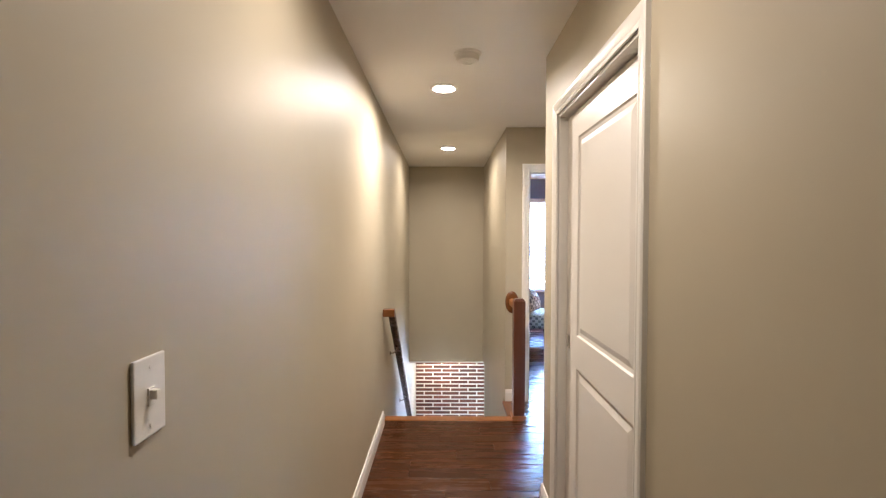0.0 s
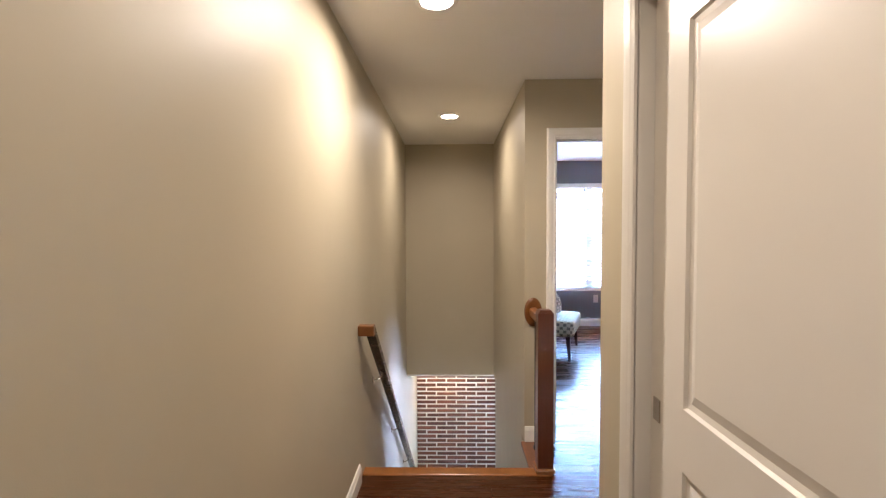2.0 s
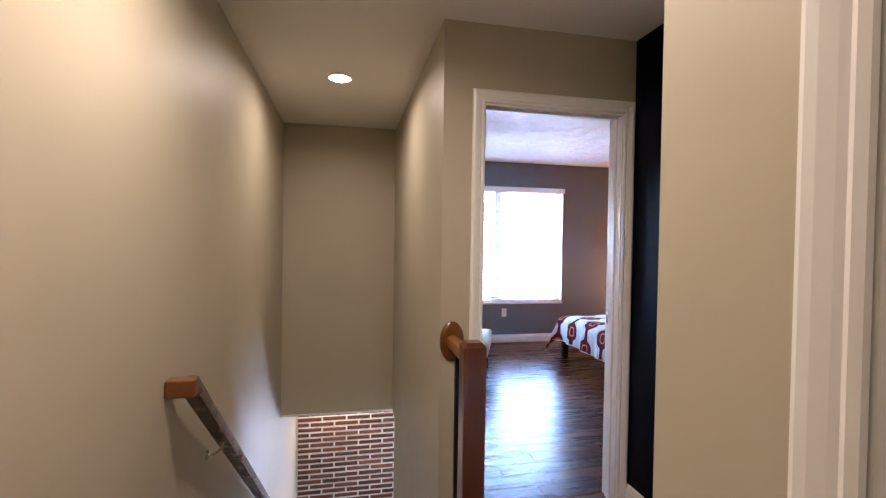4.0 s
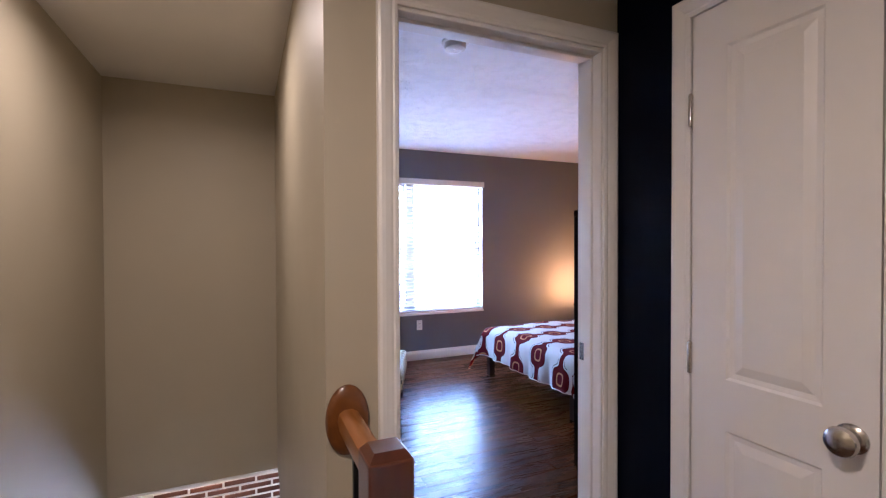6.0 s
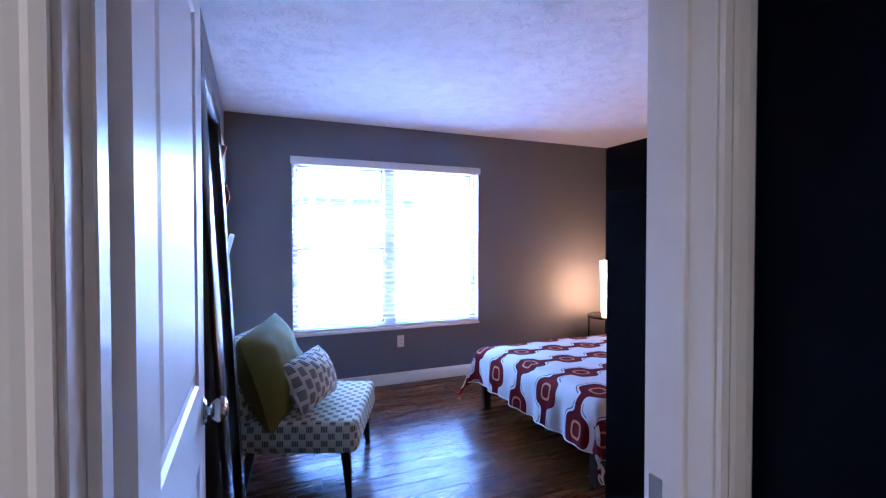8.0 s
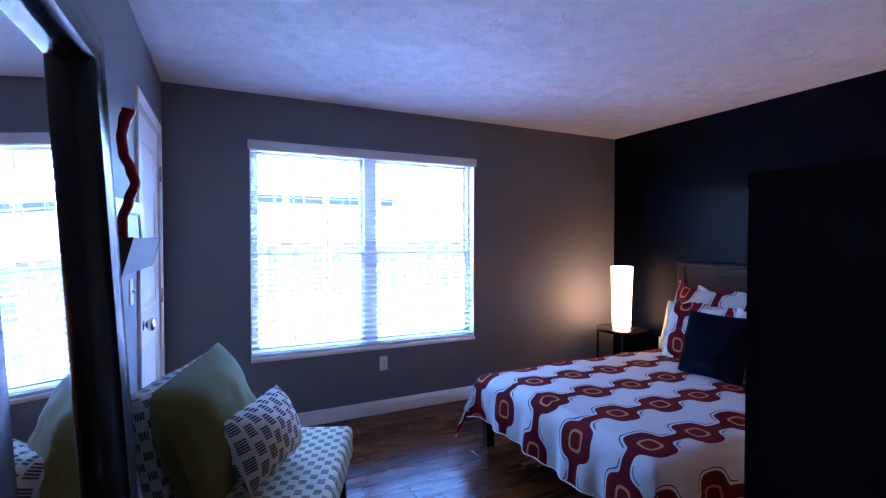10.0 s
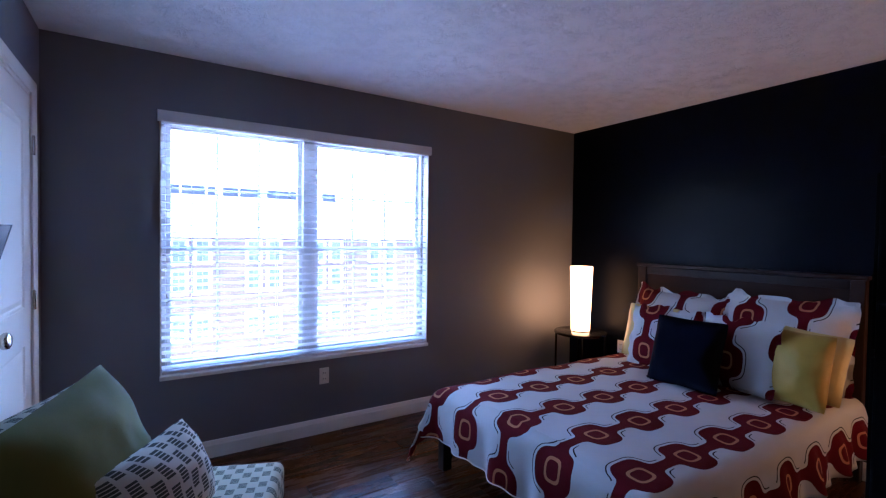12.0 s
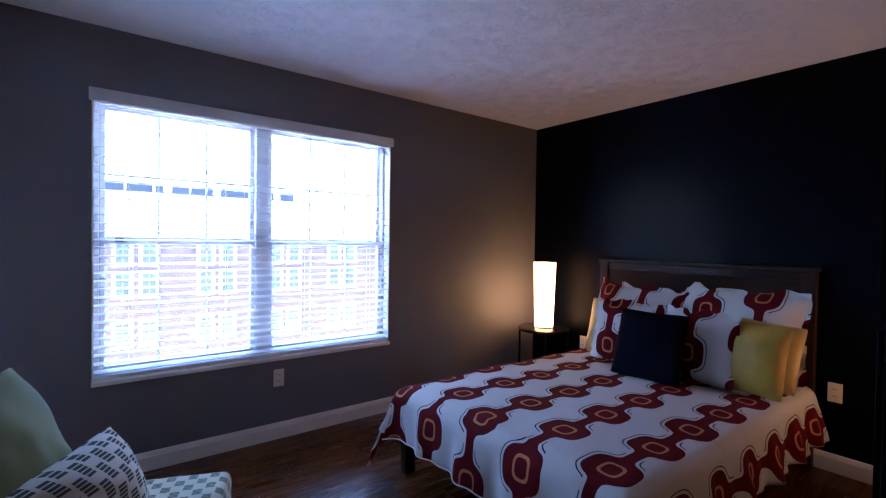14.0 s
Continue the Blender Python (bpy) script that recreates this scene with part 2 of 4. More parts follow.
M_GLASS = glass("window_glass")
M_PRINT = strokes("photo_print")
M_FACADE = facade("terrace_brick")
M_ROOF = plain("pale_shingle", (0.16, 0.15, 0.15), 0.9, 0, 0.2, 3.0)
M_DARKVENT = plain("dark_vent", (0.02, 0.022, 0.03), 0.6)
M_PANEDARK = plain("far_window_glass", (0.06, 0.07, 0.09), 0.15)

# ---- mesh helpers ----
def finish(bm, name, mat, smooth=False, weld=False):
    if weld:
        bmesh.ops.remove_doubles(bm, verts=bm.verts, dist=1e-5)
    bmesh.ops.recalc_face_normals(bm, faces=bm.faces)
    me = bpy.data.meshes.new(name)
    bm.to_mesh(me)
    bm.free()
    for x in mat if isinstance(mat, (list, tuple)) else (mat,):
        me.materials.append(x)
    if smooth:
        me.polygons.foreach_set("use_smooth", [True] * len(me.polygons))
        try:
            me.set_sharp_from_angle(angle=radians(40))
        except AttributeError:
            pass
    return me


def part(name, bm, material, parent, label="", smooth=False, at=None):
    ob = new(name, finish(bm, name, material, smooth) if not isinstance(bm, bpy.types.Mesh) else bm)
    ob.parent = parent
    if at is not None:
        ob.matrix_basis = at
    if label:
        ob["label"] = label
    return ob


def thing(name, label, category, at=None, group="", kind=""):
    ob = new(name)
    ob.empty_display_size = 0.1
    if at is not None:
        ob.matrix_basis = at
    return tagged(ob, label, category, group, kind)


def solid(name, bm, material, label, category="", kind="", smooth=False, at=None, group=""):
    ob = new(name, finish(bm, name, material, smooth))
    if at is not None:
        ob.matrix_basis = at
    return tagged(ob, label, category, group, kind)


def box(x0, x1, y0, y1, z0, z1, bevel=0.0, bm=None, seg=2):
    own = bmesh.new()
    bmesh.ops.create_cube(own, size=1)
    for v in own.verts:
        v.co = Vector(((x0 + x1) / 2 + v.co.x * (x1 - x0), (y0 + y1) / 2 + v.co.y * (y1 - y0), (z0 + z1) / 2 + v.co.z * (z1 - z0)))
    if bevel:
        bmesh.ops.bevel(own, geom=own.edges[:], offset=bevel, segments=seg, profile=0.6, affect="EDGES")
    return join(bm, own)


def join(bm, own):
    if bm is None:
        return own
    me = bpy.data.meshes.new("tmp")
    own.to_mesh(me)
    own.free()
    bm.from_mesh(me)
    bpy.data.meshes.remove(me)
    return bm


def lathe(profile, seg=24, bm=None, m=None, sx=1.0, sy=1.0):
    """Turned body round z from (radius, height) pairs."""
    own = bmesh.new()
    rings = []
    for r, z in profile:
        rings.append([own.verts.new((r * sx * math.cos(2 * math.pi * k / seg), r * sy * math.sin(2 * math.pi * k / seg), z)) for k in range(seg)])
    for a, b in zip(rings, rings[1:]):
        for k in range(seg):
            own.faces.new((a[k], a[(k + 1) % seg], b[(k + 1) % seg], b[k]))
    own.faces.new(rings[0])
    own.faces.new(rings[-1])
    if m is not None:
        own.transform(m)
    return join(bm, own)


def sweep(points, section, bm=None, up=Vector((0, 0, 1)), scales=None):
    """A bar of the section (list of side, up pairs) along the points."""
    own = bmesh.new()
    pts = [Vector(p) for p in points]
    rings = []
    for i, p in enumerate(pts):
        d = (pts[min(i + 1, len(pts) - 1)] - pts[max(i - 1, 0)]).normalized()
        side = d.cross(up).normalized()
        top = side.cross(d)
        k = scales[i] if scales else 1.0
        rings.append([own.verts.new(p + side * a * k + top * b * k) for a, b in section])
    n = len(section)
    for a, b in zip(rings, rings[1:]):
        for k in range(n):
            own.faces.new((a[k], a[(k + 1) % n], b[(k + 1) % n], b[k]))
    own.faces.new(rings[0])
    own.faces.new(rings[-1])
    return join(bm, own)


def ring_section(r, n=10, ry=None):
    return [(r * math.cos(2 * math.pi * k / n), (ry or r) * math.sin(2 * math.pi * k / n)) for k in range(n)]


def wall(name, axis, p0, p1, a0, a1, z0, z1, mats, holes=(), label="painted drywall wall"):
    """A wall across axis between p0 and p1, along the other axis from a0 to a1, with holes (a0, a1, z0, z1). mats: low side, high side."""
    bm = bmesh.new()
    cuts = sorted({a0, a1, *[h[0] for h in holes], *[h[1] for h in holes]})
    for c0, c1 in zip(cuts, cuts[1:]):
        spans = [(z0, z1)]
        for h in holes:
            if h[0] <= c0 + 1e-6 and h[1] >= c1 - 1e-6:
                spans = [s for lo, hi in spans for s in ((lo, max(lo, min(hi, h[2]))), (min(hi, max(lo, h[3])), hi)) if s[1] - s[0] > 1e-4]
        for lo, hi in spans:
            if axis == "x":
                box(p0, p1, c0, c1, lo, hi, 0, bm)
            else:
                box(c0, c1, p0, p1, lo, hi, 0, bm)
    me = finish(bm, name, mats)
    if len(mats) > 1:
        k = 0 if axis == "x" else 1
        for f in me.polygons:
            f.material_index = 1 if f.normal[k] > 0.5 else 0
    return tagged(new(name, me), label, "wall", kind="structure")


CASING = [(0.0, 0.0), (0.0, 0.009), (0.010, 0.012), (0.016, 0.010), (0.024, 0.013), (0.040, 0.017), (0.052, 0.018), (0.060, 0.014), (0.062, 0.0)]


def casing(u0, u1, top, m, bm=None):
    """Moulded casing round an opening from u0 to u1 and up to top, in the plane of m (u, v up, depth)."""
    own = bmesh.new()
    rows = []
    for w, d in CASING:
        rows.append([own.verts.new(m @ Vector(c)) for c in ((u0 - w, FZ, d), (u0 - w, top + w, d), (u1 + w, top + w, d), (u1 + w, FZ, d))])
    for a, b in zip(rows, rows[1:]):
        for k in range(3):
            own.faces.new((a[k], a[k + 1], b[k + 1], b[k]))
    return join(bm, own)


def plane(axis, pos, sign):
    """Maps (u, v, depth) on to a wall face; depth grows away from the wall. sign: the way that the face looks."""
    if axis == "x":
        return Matrix(((0, 0, sign, pos), (1, 0, 0, 0), (0, 1, 0, 0), (0, 0, 0, 1)))
    return Matrix(((1, 0, 0, 0), (0, 0, sign, pos), (0, 1, 0, 0), (0, 0, 0, 1)))


def panel_slab(w, h, t, panels):
    """Moulded door slab, u from 0 to w, v from 0 to h, depth from -t to 0, with sunk and raised panels (u0, u1, v0, v1)."""
    bm = bmesh.new()

    def side(d0, s):
        us = sorted({0, w, *[p[0] for p in panels], *[p[1] for p in panels]})
        vs = sorted({0, h, *[p[2] for p in panels], *[p[3] for p in panels]})
        for i in range(len(us) - 1):
            for j in range(len(vs) - 1):
                c = ((us[i] + us[i + 1]) / 2, (vs[j] + vs[j + 1]) / 2)
                if any(p[0] < c[0] < p[1] and p[2] < c[1] < p[3] for p in panels):
                    continue
                bm.faces.new([bm.verts.new((u, v, d0)) for u, v in ((us[i], vs[j]), (us[i + 1], vs[j]), (us[i + 1], vs[j + 1]), (us[i], vs[j + 1]))])
        for p in panels:
            last = None
            for inset, d in ((0, 0), (0.006, -0.007), (0.020, -0.009), (0.045, -0.002), (0.05, -0.002)):
                q = [bm.verts.new((u, v, d0 + s * d)) for u, v in ((p[0] + inset, p[2] + inset), (p[1] - inset, p[2] + inset), (p[1] - inset, p[3] - inset), (p[0] + inset, p[3] - inset))]
                if last:
                    for k in range(4):
                        bm.faces.new((last[k], last[(k + 1) % 4], q[(k + 1) % 4], q[k]))
                last = q
            bm.faces.new(last)

    side(0, 1)
    side(-t, -1)
    for u0, v0, u1, v1 in ((0, 0, w, 0), (w, 0, w, h), (w, h, 0, h), (0, h, 0, 0)):
        bm.faces.new([bm.verts.new(c) for c in ((u0, v0, 0), (u1, v1, 0), (u1, v1, -t), (u0, v0, -t))])
    bmesh.ops.remove_doubles(bm, verts=bm.verts, dist=1e-5)
    return bm


def slab_part(name, w, h, t, panels, mat, parent, m):
    bm = panel_slab(w, h - FZ, t, [(a, b, c - FZ, d - FZ) for a, b, c, d in panels])
    bm.transform(m @ Matrix.Translation((0, FZ, 0)))
    return part(name, bm, mat, parent)


def knob(parent, where, out):
    """Round door knob with a rose; out: the way that it sticks out."""
    q = Vector(out).to_track_quat("Z", "Y").to_matrix().to_4x4()
    m = Matrix.Translation(where) @ q
    k = part("knob", lathe([(0.010, 0.0), (0.011, 0.018), (0.022, 0.024), (0.031, 0.034), (0.033, 0.043), (0.030, 0.052), (0.019, 0.058), (0.004, 0.060)], 24, None, m), M_CHROME, parent, "satin nickel knob", True)
    part("rose", lathe([(0.033, 0.0), (0.033, 0.004), (0.026, 0.010), (0.012, 0.012)], 24, None, m), M_CHROME, k, "", True)
    return k


def hinge(parent, where, h=0.09):
    bm = lathe([(0.007, -h / 2), (0.007, h / 2), (0.004, h / 2 + 0.006)], 10, None, Matrix.Translation(where))
    part("hinge", bm, M_CHROME, parent, "satin nickel hinge", True)


# ---- structure ----
FZ = -0.05                                # floor level of the upper storey
HC, RC = 2.415, 2.44                      # ceilings: hall, bedroom
LX, RX = -0.065, 0.972                    # stairwell sides
PX, PE = 0.972, 2.41                      # face and end of the wall with the pocket door
PK0, PK1 = 1.205, 2.13
CL0, CL1 = 2.742, 3.688
DY, D0, D1, DH = 3.99, 1.18, 1.942, 2.03  # bedroom door wall and opening
WY, WX, BX = 7.803, 5.212, 1.111          # window wall, headboard wall, side wall of the bedroom
SC0, SC1 = 6.84, 7.58
SY, EY, LZ = 3.62, 6.263, -2.66          # top of the stairs, end wall, lower floor
wall("wall_hall_left", "x", LX - 0.12, LX, -1.6, WY, LZ, 2.6, [M_HALL])
wall("wall_hall_back", "y", -1.72, -1.6, LX - 0.12, 1.2, FZ, 2.6, [M_HALL])
wall("wall_hall_right", "x", PX, PX + 0.12, -1.6, PE, FZ, 2.6, [M_HALL], [(PK0 - 0.012, PK1 + 0.012, FZ, 2.035)])
wall("wall_hall_return", "y", PE - 0.12, PE, PX + 0.12, 2.13, FZ, 2.6, [M_HALL])
wall("wall_pocket_back", "x", PX + 0.14, PX + 0.2, -1.6, PE - 0.12, FZ, 2.6, [M_HALL])
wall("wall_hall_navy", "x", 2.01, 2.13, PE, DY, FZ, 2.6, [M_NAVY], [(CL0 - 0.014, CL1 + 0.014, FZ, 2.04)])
wall("wall_closet_back", "x", 2.75, 2.85, PE - 0.12, DY, FZ, 2.6, [M_HALL])
wall("wall_closet_side", "y", PE - 0.12, PE, 2.13, 2.75, FZ, 2.6, [M_HALL])
wall("wall_bedroom_door", "y", DY, DY + 0.12, RX, WX + 0.12, FZ, 2.6, [M_HALL, M_ROOM], [(D0 - 0.012, D1 + 0.012, FZ, DH + 0.006)])
wall("wall_stair_right", "x", RX, BX, DY + 0.12, WY, -0.31, 2.6, [M_HALL, M_ROOM], [(SC0 - 0.012, SC1 + 0.012, FZ, 2.055)])
wall("wall_stair_lower", "x", RX, RX + 0.12, SY + 0.02, 6.05, LZ, -0.31, [M_HALL])
wall("wall_stair_curb", "x", RX, RX + 0.12, SY + 0.02, DY + 0.12, -0.31, FZ - 0.05, [M_HALL])
wall("wall_stair_end", "y", EY, EY + 0.12, LX, RX, -0.31, 2.6, [M_HALL])
wall("wall_stair_front", "y", SY - 0.06, SY - 0.01, LX, RX, LZ, FZ - 0.05, [M_HALL])
wall("wall_window", "y", WY, WY + 0.16, RX, WX + 0.12, FZ, 2.6, [M_ROOM], [(1.651, 3.514, 0.48, 2.10)])
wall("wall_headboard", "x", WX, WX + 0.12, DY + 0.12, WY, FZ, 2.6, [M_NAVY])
wall("wall_closet_end", "y", WY, WY + 0.16, LX - 0.12, RX, FZ, 2.6, [M_HALL])
solid("ceiling_hall", box(LX - 0.12, RX + 0.05, DY + 0.06, EY + 0.06, HC, HC + 0.1, 0, box(LX - 0.12, 2.13, -1.7, DY + 0.06, HC, HC + 0.1)), M_CEIL, "smooth white painted hall ceiling", "ceiling", "structure")
solid("ceiling_bedroom", box(BX, WX, DY + 0.12, WY, RC, RC + 0.1), M_STOMP, "white stomp-textured bedroom ceiling", "ceiling", "structure")
solid("ceiling_lower", box(LX, 4.0, EY, WY, -0.330, -0.312), M_CEIL, "white painted ceiling over the lower landing", "ceiling", "structure")
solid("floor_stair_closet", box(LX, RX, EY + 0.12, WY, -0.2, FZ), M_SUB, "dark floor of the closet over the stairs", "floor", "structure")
solid("roof_slab", box(-0.4, 5.6, -1.9, WY + 0.16, 2.6, 2.7), M_CEIL, "plain slab closing the storey above", "ceiling", "structure")

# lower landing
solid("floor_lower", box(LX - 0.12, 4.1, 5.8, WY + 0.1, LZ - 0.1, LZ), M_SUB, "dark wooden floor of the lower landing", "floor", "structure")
wall("wall_lower_right", "x", 4.0, 4.1, 5.93, WY, LZ, -0.33, [M_HALL])
wall("wall_lower_back", "y", 5.93, 6.05, RX + 0.12, 4.0, LZ, -0.33, [M_HALL])
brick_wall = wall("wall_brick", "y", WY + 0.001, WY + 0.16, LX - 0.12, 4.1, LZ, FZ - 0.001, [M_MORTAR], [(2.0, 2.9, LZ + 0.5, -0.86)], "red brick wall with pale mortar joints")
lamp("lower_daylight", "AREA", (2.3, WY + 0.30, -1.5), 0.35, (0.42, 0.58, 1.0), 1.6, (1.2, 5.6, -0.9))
lamp("landing_light", "SPOT", (0.45, 7.35, -0.36), 0.6, WARM, 0.05, (0.45, 7.45, -2.6), 150)
for cx, cy, k in ((0.40, 1.10, 0.3), (0.415, 2.92, 1.0), (0.463, 4.935, 0.5)):
    lamp("can_lamp", "AREA", (cx, cy, HC - 0.012), CAN_W * k, WARM, 0.13).data.spread = radians(165)

# ---- doors, casings and trim ----
def trim(name, bm, label):
    return solid(name, bm, M_TRIM, label, "trim", "structure")


BASE = [(0.0, FZ), (0.015, FZ), (0.015, FZ + 0.080), (0.012, FZ + 0.086), (0.010, FZ + 0.096), (0.006, FZ + 0.107), (0.0, FZ + 0.109)]


def baseboard(a, b, axis, pos, sign):
    """Moulded baseboard along a wall face from a to b."""
    bm = bmesh.new()
    ends = []
    for u in (a, b):
        ends.append([bm.verts.new((pos + sign * d, u, z) if axis == "x" else (u, pos + sign * d, z)) for d, z in BASE])
    n = len(BASE)
    for k in range(n):
        bm.faces.new((ends[0][k], ends[0][(k + 1) % n], ends[1][(k + 1) % n], ends[1][k]))
    bm.faces.new(ends[0])
    bm.faces.new(ends[1])
    return trim("baseboard", bm, "white moulded baseboard along the wall")


def lining(axis, p0, p1, a0, a1, top, t=0.018):
    """Jamb lining inside an opening through the wall from p0 to p1."""
    bm = bmesh.new()
    for u0, u1, z0, z1 in ((a0, a0 + t, FZ, top - t), (a1 - t, a1, FZ, top - t), (a0, a1, top - t, top)):
        if axis == "x":
            box(p0, p1, u0, u1, z0, z1, 0.0015, bm, 1)
        else:
            box(u0, u1, p0, p1, z0, z1, 0.0015, bm, 1)
    return bm


# pocket door in the hall
trim("trim_pocket_casing", casing(PK0, PK1, 2.03, plane("x", PX, -1)), "white moulded casing round the pocket door")
trim("trim_pocket_jamb", lining("x", PX + 0.002, PX + 0.118, PK0 - 0.012, PK1 + 0.012, 2.035), "white jamb of the pocket door")
pocket = thing("pocket_door", "white two-panel sliding pocket door, closed", "door")
pw = PK1 - PK0 - 0.012
slab_part("slab", pw, 2.0, 0.035, [(0.125, pw - 0.17, 0.22, 0.83), (0.125, pw - 0.17, 0.98, 1.88)], M_DOOR, pocket, plane("x", PX + 0.045, -1) @ Matrix.Translation((PK0 + 0.006, 0.008, 0)))
part("edge_pull", box(PX + 0.0415, PX + 0.046, PK1 - 0.062, PK1 - 0.026, 0.905, 0.965, 0.001), M_CHROME, pocket, "satin nickel edge pull")

# closet double doors in the navy wall
trim("trim_closet_casing", casing(CL0, CL1, 2.015, plane("x", 2.01, -1)), "white moulded casing round the closet doors")
trim("trim_closet_jamb", lining("x", 2.014, 2.128, CL0 - 0.014, CL1 + 0.014, 2.04), "white jamb of the closet doors")
SEAM = 3.236
for a, b, hy, ky in ((SEAM + 0.002, CL1 - 0.006, CL1 - 0.003, SEAM + 0.050), (CL0 + 0.006, SEAM - 0.002, CL0 + 0.003, SEAM - 0.073)):
    leaf = thing("closet_door", "white two-panel hinged closet door, closed, beside the navy wall", "door", group="pair of closet doors")
    w = b - a
    slab_part("slab", w, 2.0, 0.035, [(0.105, w - 0.105, 0.16, 0.80), (0.105, w - 0.105, 0.945, 1.88)], M_DOOR, leaf, plane("x", 2.006, -1) @ Matrix.Translation((a, 0.012, 0)))
    knob(leaf, (2.006, ky, 0.906), (-1, 0, 0))
    for z in (0.285, 0.995, 1.735):
        hinge(leaf, (2.0, hy, z))

# bedroom doorway and its open door
trim("trim_bedroom_casing_hall", casing(D0, D1, DH, plane("y", DY, -1)), "white moulded casing round the bedroom door, hall side")
trim("trim_bedroom_casing_room", casing(D0, D1, DH, plane("y", DY + 0.12, 1)), "white moulded casing round the bedroom door, room side")
bm = lining("y", DY + 0.001, DY + 0.119, D0 - 0.012, D1 + 0.012, DH + 0.006)
for u0, u1, z0, z1 in ((D0 + 0.006, D0 + 0.018, FZ, DH - 0.02), (D1 - 0.018, D1 - 0.006, FZ, DH - 0.02), (D0 + 0.006, D1 - 0.006, DH - 0.024, DH - 0.012)):
    box(u0, u1, DY + 0.04, DY + 0.078, z0, z1, 0.002, bm, 1)
trim("trim_bedroom_jamb", bm, "white jamb with stop of the bedroom door")
strike = solid("strike_plate", box(D1 - 0.0085, D1 - 0.005, DY + 0.082, DY + 0.112, 0.90, 0.965, 0.001), M_CHROME, "satin nickel strike plate on the door jamb", "strike plate")
bdoor = thing("bedroom_door", "white two-panel bedroom door standing wide open against the wall", "door")
slab_part("slab", 0.74, 2.0, 0.035, [(0.13, 0.61, 0.2, 0.82), (0.13, 0.61, 1.0, 1.87)], M_DOOR, bdoor, plane("x", D0 + 0.026, 1) @ Matrix.Translation((DY + 0.138, 0.012, 0)))
knob(bdoor, (D0 + 0.026, DY + 0.815, 0.93), (1, 0, 0))
for z in (0.26, 0.985, 1.745):
    part("hinge", box(D0 - 0.004, D0 + 0.022, DY + 0.131, DY + 0.1375, z - 0.045, z + 0.045, 0.001), M_CHROME, bdoor, "satin nickel hinge")
    leaf = part("hinge_leaf", box(D0 + 0.0062, D0 + 0.0085, DY + 0.082, DY + 0.118, z - 0.045, z + 0.045, 0.0008, None, 1), M_CHROME, bdoor, "satin nickel hinge leaf on the jamb")
    for dz in (-0.03, 0.0, 0.03):
        part("screw", lathe([(0.004, 0.0), (0.004, 0.0012), (0.002, 0.0018)], 10, None, Matrix.Translation((D0 + 0.0085, DY + 0.097 + 0.3 * abs(dz), z + dz)) @ pose(0, 0, 0, 0, 90, 0)), M_CHROME, leaf)

# closet door in the bedroom's side wall
trim("trim_side_closet_casing", casing(SC0, SC1, 2.05, plane("x", BX, 1)), "white moulded casing round the side closet door")
trim("trim_side_closet_jamb", lining("x", RX + 0.002, BX - 0.002, SC0 - 0.012, SC1 + 0.012, 2.055), "white jamb of the side closet door")
sdoor = thing("side_closet_door", "white two-panel closet door, closed, beside the window wall", "door")
w = SC1 - SC0 - 0.014
slab_part("slab", w, 2.02, 0.035, [(0.12, w - 0.12, 0.2, 0.82), (0.12, w - 0.12, 1.0, 1.88)], M_DOOR, sdoor, plane("x", BX - 0.003, 1) @ Matrix.Translation((SC0 + 0.007, 0.01, 0)))
knob(sdoor, (BX - 0.003, SC0 + 0.075, 0.955), (1, 0, 0))
for z in (0.27, 1.03, 1.79):
    hinge(sdoor, (BX + 0.012, SC1 - 0.002, z))

# baseboards
baseboard(-1.6, 3.47, "x", LX, 1)
baseboard(-1.6, PK0 - 0.064, "x", PX, -1)
baseboard(PK1 + 0.064, PE + 0.014, "x", PX, -1)
baseboard(PX, 2.01, "y", PE, 1)
baseboard(PE, CL0 - 0.064, "x", 2.01, -1)
baseboard(CL1 + 0.064, DY, "x", 2.01, -1)
baseboard(RX + 0.002, D0 - 0.064, "y", DY, -1)
baseboard(D1 + 0.064, WX, "y", DY + 0.12, 1)
baseboard(BX, WX, "y", WY, -1)
baseboard(DY + 0.12, WY, "x", WX, -1)
baseboard(DY + 0.12, SC0 - 0.064, "x", BX, 1)

# ---- bedroom window with blind ----
W0, W1, WZ0, WZ1 = 1.657, 3.508, 0.505, 2.08
win = thing("window_1", "white vinyl twin double-hung window with grilles", "window", kind="structure")
bm = bmesh.new()
for u0, u1, z0, z1 in ((W0, W0 + 0.028, WZ0, WZ1), (W1 - 0.028, W1, WZ0, WZ1), (W0 + 0.028, W1 - 0.028, WZ0, WZ0 + 0.028), (W0 + 0.028, W1 - 0.028, WZ1 - 0.028, WZ1)):
    box(u0, u1, WY + 0.075, WY + 0.15, z0, z1, 0.003, bm, 1)
part("window_frame", bm, M_VINYL, win)
MID = (W0 + W1) / 2 - 0.018
part("mullion", box(MID - 0.045, MID + 0.045, WY + 0.07, WY + 0.15, WZ0 + 0.028, WZ1 - 0.028, 0.004), M_VINYL, win)
ZM = 1.275
